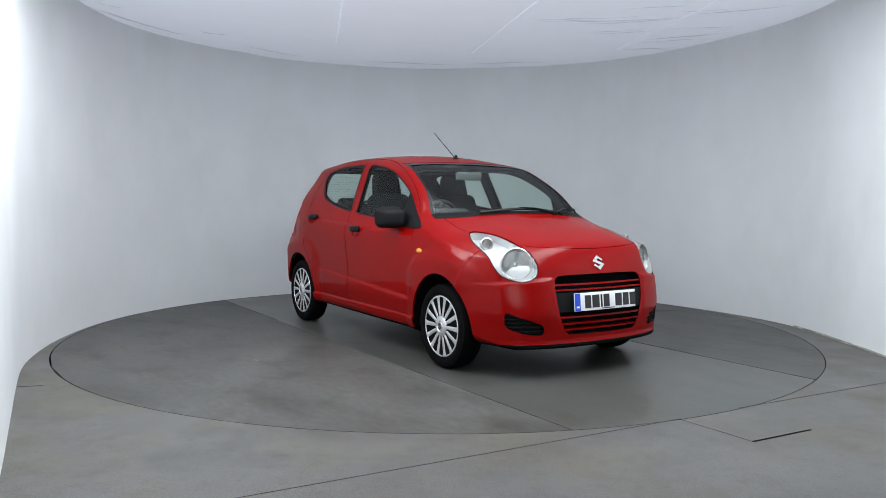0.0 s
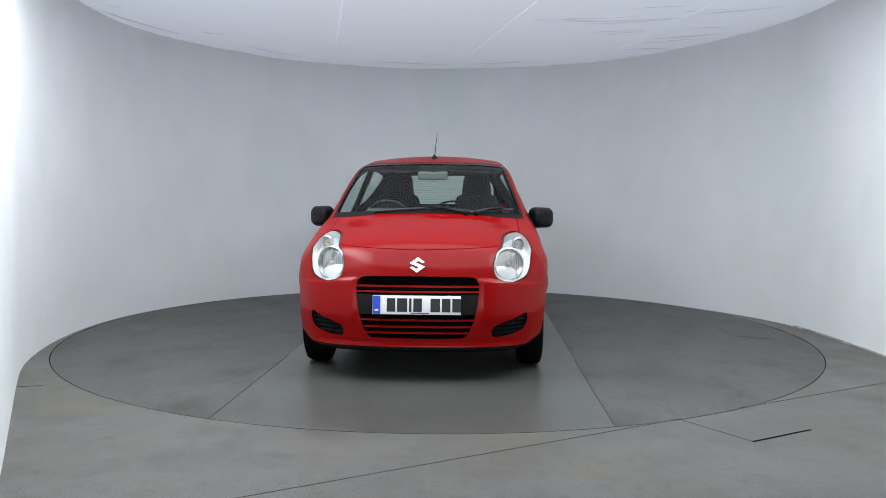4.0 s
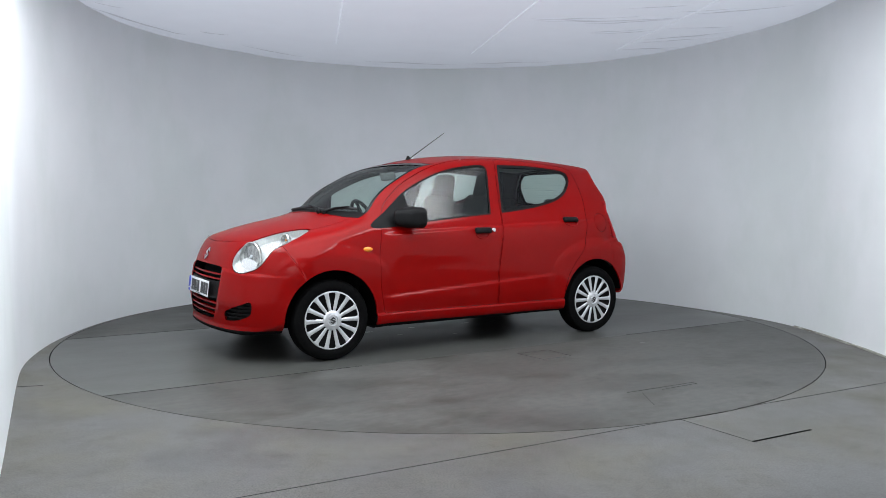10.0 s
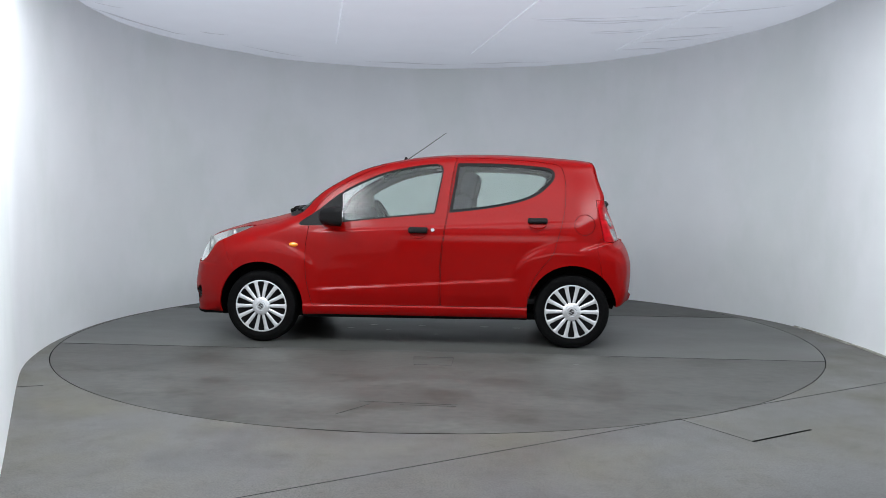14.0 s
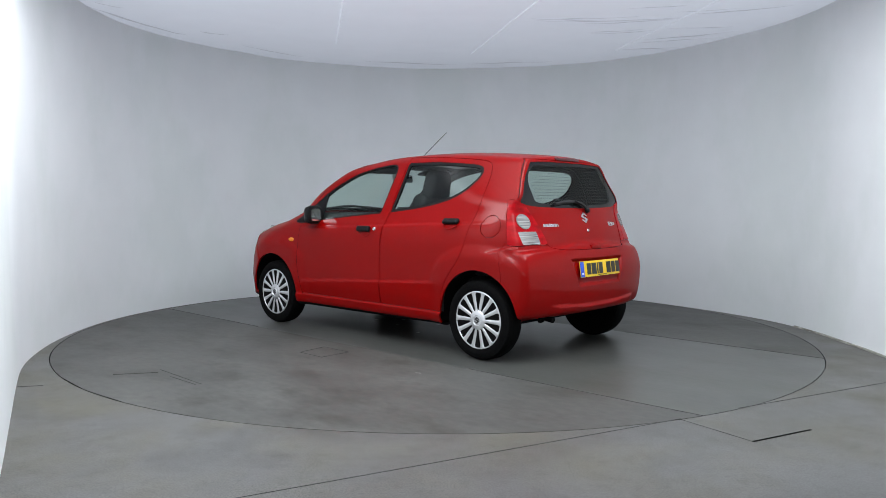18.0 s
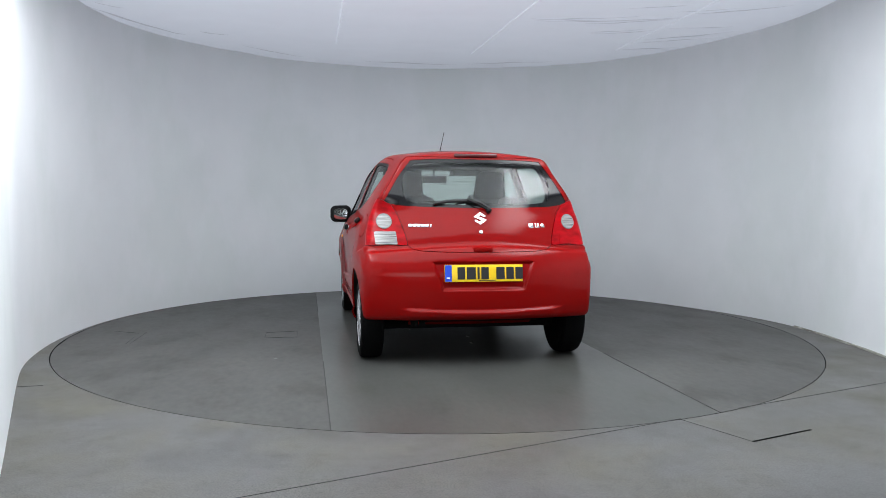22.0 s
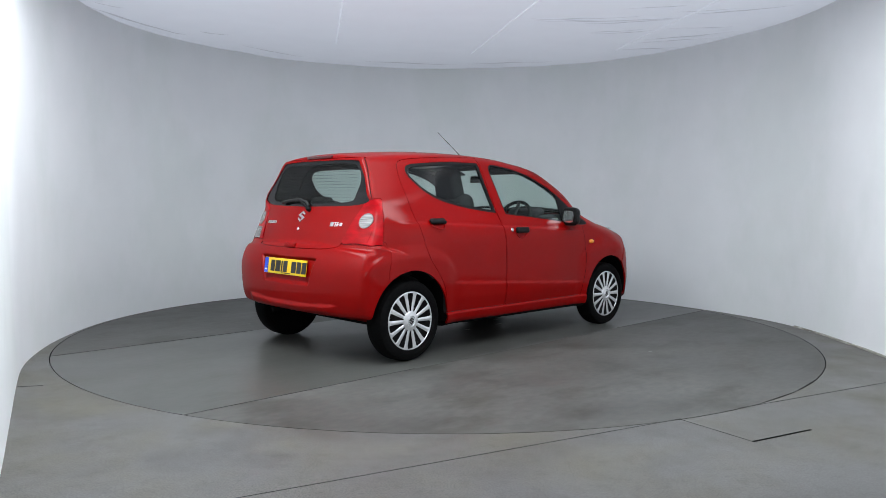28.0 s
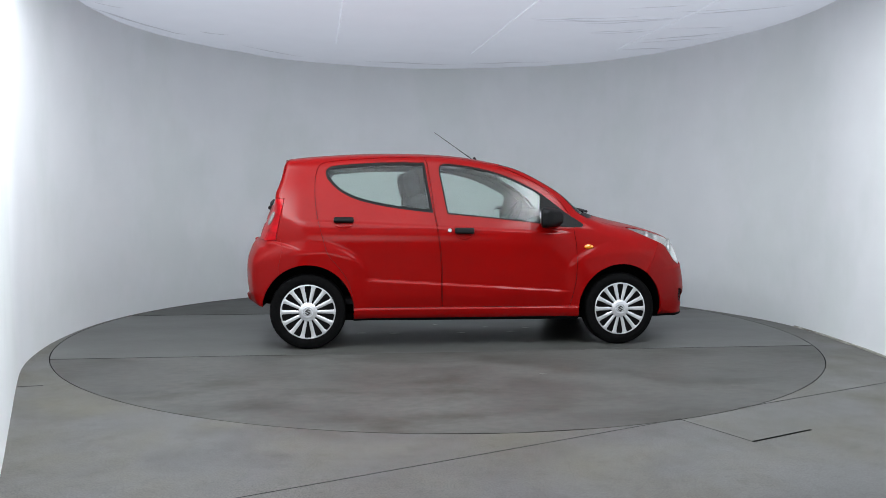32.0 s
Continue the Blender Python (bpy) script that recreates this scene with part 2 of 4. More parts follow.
sheet_wall("wall_drum", wall_line(0), 0, 2.9, .08, WALL, "curved white painted studio wall round the turntable", wall_line(.075))
foot = [q for q in wall_line(0) if q[0] > 2.9 and -1.9 < q[1] < .30]
sheet_wall("trim", [(x - .012 - .004 * math.sin(9 * y), y) for x, y in foot], 0, .014, .010, GRIME, "worn cream lower edge of the studio wall")
# unseen; closes the studio, its grey chosen to bounce fill onto the car
sheet_wall("wall_back", [(3.0, -5.2), (3.4, -8.0), (-3.4, -8.0), (-1.25, -4.45)], 0, 2.9, .08, BACKWALL, "unseen plain grey wall added behind the camera")


def disc_mesh(name, r0, r1, z, mat, label, n=160, category="floor"):
    v, f = [], []
    for i in range(n):
        a = 2 * math.pi * i / n
        v += [(r0 * math.cos(a), r0 * math.sin(a), z), (r1 * math.cos(a), r1 * math.sin(a), z)]
    for i in range(n):
        j = (i + 1) % n
        f.append((2 * i, 2 * i + 1, 2 * j + 1, 2 * j))
    return tagged(build(name, v, f, mat, None, label, False), label, category, kind="structure")


disc_mesh("floor", RING + .004, 14, 0, FLOOR, "speckled grey concrete floor round the turntable")
disc_mesh("floor_pit", 0, RING + .02, -.06, SEAM, "dark pit under the turntable")

turntable = new("turntable")
tagged(turntable, "round grey painted turntable set flush in the floor", "turntable")


def slab(name, lo, hi, mat, label):
    """The stretch of the round plate between two lines along the car."""
    n, r, v = 60, RING - .003, []
    y = np.linspace(lo, hi, n + 1)
    x = np.sqrt(np.maximum(r * r - y * y, 0))
    v = [(a, b, 0) for a, b in zip(x, y)] + [(-a, b, 0) for a, b in zip(x, y)]
    v += [(a, b, -.04) for a, b, _ in v]
    k = n + 1
    f = [(i, i + 1, k + i + 1, k + i) for i in range(n)]
    f += [(2 * k + i, i, i + 1, 2 * k + i + 1)[::-1] for i in range(n)] + [(3 * k + i, k + i, k + i + 1, 3 * k + i + 1) for i in range(n)]
    ob = build(name, v, f, mat, turntable, label, False)
    return ob


slab("side_plate", -(RING - .0015), -1.0, DISC, "matt grey painted plate")
slab("lane_plate", -1.0, 1.0, LANE, "smoother grey drive-on lane")
slab("side_plate", 1.0, RING - .0015, DISC, "matt grey painted plate")


# ---- ceiling ----
FOLDS = [(.81, .475, 1.75, .30, .011, .017), (.87, .525, 2.11, .35, .012, .022), (1.31, .60, 2.12, .375, .010, .016), (1.57, .055, 2.08, -.09, .012, .014),
         (1.45, 1.03, 2.03, .86, .011, .014), (1.40, .97, 1.95, .82, .009, .010), (2.17, .21, 2.91, -.08, .011, .018), (2.03, 1.26, 2.80, .90, .016, .020),
         (1.88, 1.71, 2.45, 1.62, .020, .022), (2.14, .81, 2.71, .72, .010, .012), (1.95, 1.45, 2.75, 1.15, .016, .014), (2.0, .16, 2.5, .02, .010, .010),
         (-3.0, .06, -2.52, 1.23, .014, .018), (-2.94, .27, -2.55, 1.18, .012, .016), (-2.87, .0, -2.70, .16, .012, .012), (-2.33, 1.07, -2.1, 1.23, .013, .014),
         (-2.1, 1.75, -1.55, 2.3, .02, .012), (-.9, 2.55, .2, 2.75, .03, .014), (.3, 2.72, 1.3, 2.45, .03, .014)]


def ceiling_z(x, y):
    z = CEIL_Z + .018 * noise.noise((x * .7, y * .7, 3)) + .006 * noise.noise((x * 2.3, y * 4, 7))
    for x0, y0, x1, y1, w, h in FOLDS:
        dx, dy = x1 - x0, y1 - y0
        t = ((x - x0) * dx + (y - y0) * dy) / (dx * dx + dy * dy)
        if -.1 < t < 1.1:
            d = ((x - x0) * dy - (y - y0) * dx) / math.hypot(dx, dy)
            if abs(d) < 4 * w:
                z -= .55 * h * math.exp(-(d / w) ** 2) * max(0, min(1, 5 * (t + .1), 5 * (1.1 - t)))
    return z


def ceiling():
    xs, ys = np.linspace(-3.6, 3.6, 241), np.concatenate([np.linspace(-8.1, -.4, 30), np.linspace(-.38, 1.9, 330), np.linspace(1.91, 3.5, 80)])
    v = [(x, y, ceiling_z(x, y)) for x in xs for y in ys]
    k = len(ys)
    f = [(i * k + j, i * k + j + 1, (i + 1) * k + j + 1, (i + 1) * k + j) for i in range(len(xs) - 1) for j in range(k - 1)]
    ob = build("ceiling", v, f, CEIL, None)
    # pleats: narrow flaps of folded cloth along the folds, darkened through a weaker glow
    v, f = [], []
    for x0, y0, x1, y1, w, h in FOLDS:
        n = 24
        d = Vector((y1 - y0, x0 - x1)).normalized()
        base = len(v)
        for i in range(n + 1):
            t = i / n
            wob = .012 * noise.noise((x0 * 9 + t * 3, y0 * 7, 1))
            x, y = x0 + (x1 - x0) * t + d.x * wob, y0 + (y1 - y0) * t + d.y * wob
            z, deep = ceiling_z(x, y) + .001, .62 * h * (.15 + .85 * math.sin(math.pi * t)) * (.75 + .5 * noise.noise((t * 6, x0, y0)))
            v += [(x - d.x * w * .25, y - d.y * w * .25, z), (x + d.x * .003, y + d.y * .003, z - deep), (x + d.x * w * .3, y + d.y * w * .3, z)]
        for i in range(n):
            for k in (0, 1):
                f.append((base + 3 * i + k, base + 3 * i + k + 1, base + 3 * i + k + 4, base + 3 * i + k + 3))
    k = len(ob.data.vertices)
    me = ob.data
    old = [tuple(q.vertices) for q in me.polygons]
    pts = [tuple(q.co) for q in me.vertices] + v
    me.clear_geometry()
    me.from_pydata(pts, [], old + [tuple(i + k for i in q) for q in f])
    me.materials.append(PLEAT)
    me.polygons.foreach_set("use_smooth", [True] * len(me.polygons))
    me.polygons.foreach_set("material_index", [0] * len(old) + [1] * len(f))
    me.update()
    return tagged(ob, "white stretched fabric ceiling with seams and wrinkles", "ceiling", kind="structure")


ceiling()
# ---- the car body as one smooth field (x forward, y left, z up; negative inside) ----
PROFILE = [(1.83, .19), (1.858, .25), (1.868, .36), (1.862, .46), (1.845, .56), (1.825, .65), (1.80, .715), (1.757, .79), (1.70, .832),
           (1.60, .868), (1.45, .91), (1.25, .955), (1.08, 1.0), (.98, 1.045), (.86, 1.118), (.70, 1.21), (.50, 1.318), (.30, 1.396), (.10, 1.442),
           (-.15, 1.467), (-.43, 1.475), (-.74, 1.469), (-1.04, 1.450), (-1.30, 1.424), (-1.362, 1.398), (-1.39, 1.29), (-1.445, 1.15),
           (-1.49, 1.045), (-1.53, .95), (-1.56, .87), (-1.58, .805), (-1.618, .778), (-1.652, .70), (-1.672, .60), (-1.670, .48),
           (-1.655, .38), (-1.622, .318), (-1.52, .296), (-1.3, .25), (-.9, .20), (1.5, .19)]


def spline(points, n=5, closed=True):
    """Centripetal-like Catmull-Rom through the points."""
    p = np.array(points, float)
    a = [np.roll(p, 1, 0), p, np.roll(p, -1, 0), np.roll(p, -2, 0)]
    if not closed:
        a[0][0], a[2][-1], a[3][-1], a[3][-2] = p[0], p[-1], p[-1], p[-1]
    out = []
    for t in np.linspace(0, 1, n, endpoint=False):
        out.append(.5 * (2 * a[1] + (a[2] - a[0]) * t + (2 * a[0] - 5 * a[1] + 4 * a[2] - a[3]) * t * t + (3 * a[1] - a[0] - 3 * a[2] + a[3]) * t ** 3))
    q = np.stack(out, 1).reshape(-1, p.shape[1])
    return q if closed else np.vstack([q[:(len(p) - 1) * n], p[-1:]])


def poly_dist(px, pz, poly):
    """Signed distance to a closed polygon, negative inside."""
    shape = np.shape(px)
    q = np.stack([np.ravel(px), np.ravel(pz)], 1)
    best, inside = np.full(len(q), 1e9), np.zeros(len(q), bool)
    for a, b in zip(poly, np.roll(poly, -1, 0)):
        e, w = b - a, q - a
        h = np.clip((w @ e) / max(e @ e, 1e-12), 0, 1)
        best = np.minimum(best, ((w - h[:, None] * e) ** 2).sum(1))
        if a[1] != b[1]:
            inside ^= ((a[1] > q[:, 1]) != (b[1] > q[:, 1])) & (q[:, 0] < a[0] + (q[:, 1] - a[1]) / (b[1] - a[1]) * e[0])
    d = np.sqrt(best)
    return np.where(inside, -d, d).reshape(shape)


def smooth(a, b, x):
    t = np.clip((x - a) / (b - a), 0, 1)
    return t * t * (3 - 2 * t)


def smax(a, b, k):
    h = np.maximum(k - np.abs(a - b), 0) / k
    return np.maximum(a, b) + h * h * k / 4


SECTION_Z = [.15, .22, .30, .40, .50, .60, .70, .80, .87, .93, 1.0, 1.1, 1.2, 1.3, 1.4, 1.5]
SECTION_Y = [.745, .768, .781, .788, .791, .793, .793, .790, .783, .765, .729, .688, .648, .607, .567, .527]
GRID = None


def profile_grid():
    """The side profile's distance on a fine grid, read back by interpolation."""
    gx, gz = np.arange(-2.1, 2.3, .01), np.arange(-.2, 1.9, .01)
    return gx, gz, poly_dist(*np.meshgrid(gx, gz, indexing="ij"), spline(PROFILE, 4))


def grid_at(x, z):
    global GRID
    if GRID is None:
        GRID = profile_grid()
    gx, gz, d = GRID
    fx, fz = np.clip((x - gx[0]) / .01, 0, len(gx) - 2.001), np.clip((z - gz[0]) / .01, 0, len(gz) - 2.001)
    i, j = fx.astype(int), fz.astype(int)
    u, v = fx - i, fz - j
    return (d[i, j] * (1 - u) + d[i + 1, j] * u) * (1 - v) + (d[i, j + 1] * (1 - u) + d[i + 1, j + 1] * u) * v


SX = np.arange(0, 1.7, .01)
SY = np.convolve(np.pad(np.interp(SX, SECTION_Z, SECTION_Y), 6, mode="edge"), np.hanning(15)[1:-1] / np.hanning(15).sum(), "valid")


def half_width(x, z):
    """The body side's distance from the car's middle."""
    w = np.interp(z, SX, SY)
    up = smooth(.75, 1.15, z)
    w = w - up * .03 * smooth(.2, 1.0, x) - .065 * smooth(1.05, 1.4, z) * smooth(-.55, -1.4, x)
    w = w - .045 * smooth(-1.15, -1.75, x) - .06 * smooth(1.25, 1.85, x) - .012 * smooth(1.0, .6, np.abs(x)) * smooth(.7, .3, z)
    ledge = z - .785 + .30 * np.maximum(x + 1.42, 0)
    w = w - .019 * smooth(-.010, .011, ledge) * smooth(-1.20, -1.38, x) * smooth(.24, .10, ledge)
    for cx in (1.18, -1.18):
        r = np.hypot(x - cx, z - .275)
        w = w + .022 * smooth(.81, .69, z + .25 * np.maximum(np.abs(x - cx) - .12, 0)) * smooth(.46, .30, np.abs(x - cx)) * smooth(.56, .50, r)
    # shoulder crease through the handles and the lower door crease
    w = w + .012 * smooth(.013, -.011, z - (.89 - .045 * (x + .0))) * smooth(-1.3, -1.0, x) * smooth(.85, .6, x) * smooth(.6, .82, z)
    low = z - (.475 - .062 * (x + .2))
    w = w + .0125 * smooth(.010, -.012, low) * smooth(-.80, -.66, x) * smooth(.82, .68, x) * smooth(.27, .40, z)
    # the front bumper's corner stands proud of the wing
    lap = .463 * (z - .79) - .886 * (x - 1.50)
    w = w + .009 * smooth(.014, -.010, lap) * smooth(-.22, -.04, lap) * smooth(.50, .58, z) * smooth(.84, .76, z) * smooth(1.28, 1.38, x)
    # sill
    w = w + .016 * smooth(.305, .285, z) * smooth(.90, .82, x) * smooth(-.92, -.84, x)
    return w


def bow(x, y, z):
    """How far the ends round off in plan."""
    return (.16 * y ** 2 + .50 * y ** 4) * smooth(-.3, .9, x) * (1 - .90 * smooth(.93, 1.22, z)) - (.08 * y ** 2 + .16 * y ** 4) * smooth(-.6, -1.2, x) * (1 - .85 * smooth(1.0, 1.15, z))


def body_field(x, y, z):
    y = np.abs(y)
    crown = .155 - .115 * smooth(.1, .45, x) + .045 * smooth(.85, 1.15, x)
    d = grid_at(x + bow(x, y, z), z + crown * y * y * smooth(.6, .9, z))
    lip = smooth(-1.4, -1.5, x) * smooth(.56, .46, y)
    d = d - .020 * lip * smooth(.402, .378, z + .08 * (.25 - y * y)) * smooth(.30, .35, z)
    bay = np.maximum(y - .272 - .36 * (z - .508), np.abs(z - .602) - .092)
    d = d + .017 * smooth(.004, -.016, bay) * smooth(-1.4, -1.5, x)
    d = d - .013 * smooth(1.45, 1.6, x) * smooth(.620, .598, z + .10 * (y - .5)) * smooth(.34, .40, y) * smooth(.30, .42, z)
    k = .07 + .09 * smooth(1.0, 1.5, x) - .035 * smooth(-1.1, -1.4, x)
    return smax(d, y - half_width(x, z), k)


def surface(step):
    """The field's zero surface as points and triangles (surface nets, then pulled onto the surface)."""
    xs, yh, zs = np.arange(-1.76, 1.96, step), np.arange(0, .90, step), np.arange(.14, 1.54, step)
    half = body_field(*np.meshgrid(xs, yh, zs, indexing="ij"))
    val = np.concatenate([half[:, :0:-1], half], 1)
    ys = np.concatenate([-yh[:0:-1], yh])
    s = val < 0
    c = [(i, j, k) for i in (0, 1) for j in (0, 1) for k in (0, 1)]
    nx, ny, nz = s.shape
    corner = lambda a, q: a[q[0]:nx - 1 + q[0], q[1]:ny - 1 + q[1], q[2]:nz - 1 + q[2]]
    count = sum(corner(s, q).astype(np.int8) for q in c)
    mixed = np.argwhere((count > 0) & (count < 8))
    index = np.full((nx - 1, ny - 1, nz - 1), -1)
    index[tuple(mixed.T)] = np.arange(len(mixed))
    pos, num = np.zeros((len(mixed), 3)), np.zeros(len(mixed))
    for a in c:
        for d in range(3):
            if a[d]:
                continue
            b = tuple(a[k] + (k == d) for k in range(3))
            va, vb = val[tuple((mixed + a).T)], val[tuple((mixed + b).T)]
            hit = (va < 0) != (vb < 0)
            t = np.where(hit, va / np.where(hit, va - vb, 1), 0)
            p = mixed + np.array(a, float)
            p[:, d] += t
            pos += p * hit[:, None]
            num += hit
    p = pos / num[:, None]
    v = np.stack([xs[0] + p[:, 0] * step, ys[0] + p[:, 1] * step, zs[0] + p[:, 2] * step], 1)
    quads = []
    for d in range(3):
        e, g = (d + 1) % 3, (d + 2) % 3
        lo = [slice(None)] * 3
        hi = [slice(None)] * 3
        lo[d], hi[d] = slice(0, -1), slice(1, None)
        a, b = s[tuple(lo)], s[tuple(hi)]
        idx = np.argwhere(a != b)
        idx = idx[(idx[:, e] > 0) & (idx[:, g] > 0) & (idx[:, e] < s.shape[e] - 1) & (idx[:, g] < s.shape[g] - 1)]
        flip = ~a[tuple(idx.T)]
        cells = []
        for de, dg in ((-1, -1), (0, -1), (0, 0), (-1, 0)):
            q = idx.copy()
            q[:, e] += de
            q[:, g] += dg
            cells.append(index[tuple(q.T)])
        q = np.stack(cells, 1)
        q[flip] = q[flip][:, ::-1]
        quads.append(q)
    q = np.vstack(quads)
    for _ in range(4):
        f, g = body_field(*v.T), gradient(v)
        v = v - g * (f / np.maximum((g * g).sum(1), 1e-9))[:, None] * .9
    return v, np.vstack([q[:, [0, 1, 2]], q[:, [0, 2, 3]]])


def gradient(v, h=.002):
    g = np.empty_like(v)
    for d in range(3):
        e = np.zeros(3)
        e[d] = h
        g[:, d] = (body_field(*(v + e).T) - body_field(*(v - e).T)) / (2 * h)
    return g


def cut(v, tris, g):
    """Split the triangles where g (a value at each point) is zero. Returns points, the triangles with g < 0, those with g > 0."""
    g = np.where(np.abs(g) < 2e-5, 2e-5, g)
    neg = g[tris] < 0
    n = neg.sum(1)
    inside, outside, mix = tris[n == 3], tris[n == 0], tris[(n == 1) | (n == 2)]
    if not len(mix):
        return v, inside, outside
    m = g[mix] < 0
    lone = np.where(m.sum(1) == 1, m.argmax(1), (~m).argmax(1))
    r = np.arange(len(mix))
    a, b, c = mix[r, lone], mix[r, (lone + 1) % 3], mix[r, (lone + 2) % 3]
    made, new_v = {}, []

    def at(i, j):
        key = (i, j) if i < j else (j, i)
        if key not in made:
            made[key] = len(v) + len(new_v)
            new_v.append(v[i] + (v[j] - v[i]) * (g[i] / (g[i] - g[j])))
        return made[key]

    ab = np.array([at(i, j) for i, j in zip(a.tolist(), b.tolist())])
    ac = np.array([at(i, j) for i, j in zip(a.tolist(), c.tolist())])
    one = np.stack([a, ab, ac], 1)
    two = np.vstack([np.stack([ab, b, c], 1), np.stack([ab, c, ac], 1)])
    lone_in = g[a] < 0
    lone_in2 = np.concatenate([lone_in, lone_in])
    return np.vstack([v, new_v]), np.vstack([inside, one[lone_in], two[~lone_in2]]), np.vstack([outside, one[~lone_in], two[lone_in2]])


class Skin:
    """The body's skin, from which the panels are cut one by one."""

    def __init__(self, step):
        self.v, self.rest = surface(step)
        self.gaps = []

    def take(self, dist, gap=.0, tris=None):
        """Cut out where dist(x, y, z) < 0; a strip of half width gap goes to the shut lines. Returns the triangles inside."""
        src = self.rest if tris is None else tris
        if gap:
            self.v, near, out = cut(self.v, src, dist(*self.v.T) - gap)
            self.v, inn, strip = cut(self.v, near, dist(*self.v.T) + gap)
            self.gaps.append(strip)
        else:
            self.v, inn, out = cut(self.v, src, dist(*self.v.T))
        if tris is None:
            self.rest = out
            return inn
        return inn, out

    def mesh(self, name, tris, mat, parent, label="", push=0.0, rim=.012):
        """A panel, pushed along its normal, with a turned-in rim."""
        used, flat = np.unique(tris, return_inverse=True)
        t = flat.reshape(-1, 3)
        p = self.v[used]
        n = gradient(p)
        n /= np.linalg.norm(n, axis=1)[:, None]
        p = p + n * push
        faces = t
        if rim:
            e = np.vstack([t[:, [0, 1]], t[:, [1, 2]], t[:, [2, 0]]])
            key = np.sort(e, 1)
            _, first, cnt = np.unique(key[:, 0] * 10000000 + key[:, 1], return_index=True, return_counts=True)
            b = e[first[cnt == 1]]
            ids = np.unique(b)
            back = np.full(len(p), -1)
            back[ids] = np.arange(len(ids))
            k = len(p)
            down = k + back
            cen = p.mean(0)
            out = p[ids] - cen
            out -= n[ids] * (out * n[ids]).sum(1)[:, None]
            out *= np.sign(rim) / np.maximum(np.linalg.norm(out, axis=1), 1e-6)[:, None]
            p = np.vstack([p, p[ids] - n[ids] * rim])
            side = np.vstack([np.stack([b[:, 1], b[:, 0], down[b[:, 0]]], 1), np.stack([b[:, 1], down[b[:, 0]], down[b[:, 1]]], 1)])
            wall = np.zeros((len(p), 3))
            wall[ids], wall[down[ids]] = out, out
            n = np.vstack([n[t.ravel()], wall[side.ravel()]])
            faces = np.vstack([t, side])
        else:
            n = n[t.ravel()]
        return build(name, p, faces, mat, parent, label, True, n)


def region(points, axes, where, n=5, round_it=True):
    """A distance function from an outline drawn in one projection. axes: 'xz', 'yz', 'xy' or a number (degrees of an oblique view)."""
    poly = spline(points, n) if round_it else np.array(points, float)
    lo, hi = poly.min(0) - .06, poly.max(0) + .06

    def dist(x, y, z):
        s = np.abs(y)
        if axes in ("xz", "yz", "xy"):
            a, b = {"xz": (x, z), "yz": (s, z), "xy": (x, s)}[axes]
        else:
            t = math.radians(axes)
            a, b = -x * math.sin(t) + s * math.cos(t), z
        near = where(x, s, z) & (a > lo[0]) & (a < hi[0]) & (b > lo[1]) & (b < hi[1])
        d = np.full(np.shape(x), .06)
        d[near] = poly_dist(a[near], b[near], poly)
        return d
    return dist


def both(*ds):
    return lambda x, y, z: np.maximum.reduce([d(x, y, z) for d in ds])


def onto(eye, way):
    """Where a line from outside meets the body, and the outward normal there."""
    e, w = np.array(eye, float), np.array(way, float)
    w /= np.linalg.norm(w)
    s = np.linspace(0, 3, 3001)
    p = e + s[:, None] * w
    i = int(np.argmax(body_field(*p.T) < 0))
    q = p[i]
    n = gradient(q[None])[0]
    return Vector(q), Vector(n / np.linalg.norm(n))


# ---- the car ----
car = new("car")
tagged(car, "small red five-door hatchback with silver wheel covers on the turntable", "car")
OFF = Vector((.1208, -.0292, 0))
skin = Skin(.0122)

side_on = lambda x, s, z: s > .40
front_on = lambda x, s, z: x > .0
rear_on = lambda x, s, z: x < -1.0


def arch(x, y, z):
    d = np.full(np.shape(x), .2)
    for cx in (1.18, -1.18):
        d = np.minimum(d, np.hypot((x - cx) * 1.04, np.maximum(z - .275, (z - .275) * .6)) - .345)
    return np.where(np.abs(y) > .44, d, .2)


skin.take(arch)
under = skin.take(lambda x, y, z: z - .222 - .085 * smooth(-1.25, -1.5, x))

# outlines of windows, lamps and panels
F_WINDOW = region([(.885, .908), (.752, 1.010), (.573, 1.152), (.428, 1.232), (.256, 1.303), (.083, 1.346), (-.113, 1.373), (-.180, 1.368), (-.207, 1.325), (-.186, 1.181),
                   (-.155, 1.0), (-.12, .988), (.173, .962), (.509, .928), (.717, .902)], "xz", side_on)
R_WINDOW = region([(-.315, 1.372), (-.35, 1.38), (-.62, 1.378), (-.889, 1.360), (-1.004, 1.345), (-1.050, 1.315), (-1.049, 1.264), (-1.017, 1.219), (-.943, 1.152), (-.825, 1.095),
                   (-.645, 1.051), (-.47, 1.024), (-.275, 1.002), (-.262, 1.012), (-.29, 1.2)], "xz", side_on)
SCREEN = region([(0, 1.392), (.34, 1.386), (.52, 1.372), (.552, 1.355), (.615, 1.16), (.672, .985), (.655, .968), (.48, .980), (.3, .995), (0, 1.002), (-.3, .995), (-.3, 1.386)], "yz", lambda x, s, z: x > .05)
R_GLASS = region([(0, 1.372), (.27, 1.371), (.44, 1.362), (.460, 1.345), (.536, 1.245), (.616, 1.11), (.630, 1.085), (.56, 1.062), (.415, 1.05), (0, 1.042), (-.2, 1.045), (-.2, 1.372)], "yz", rear_on)
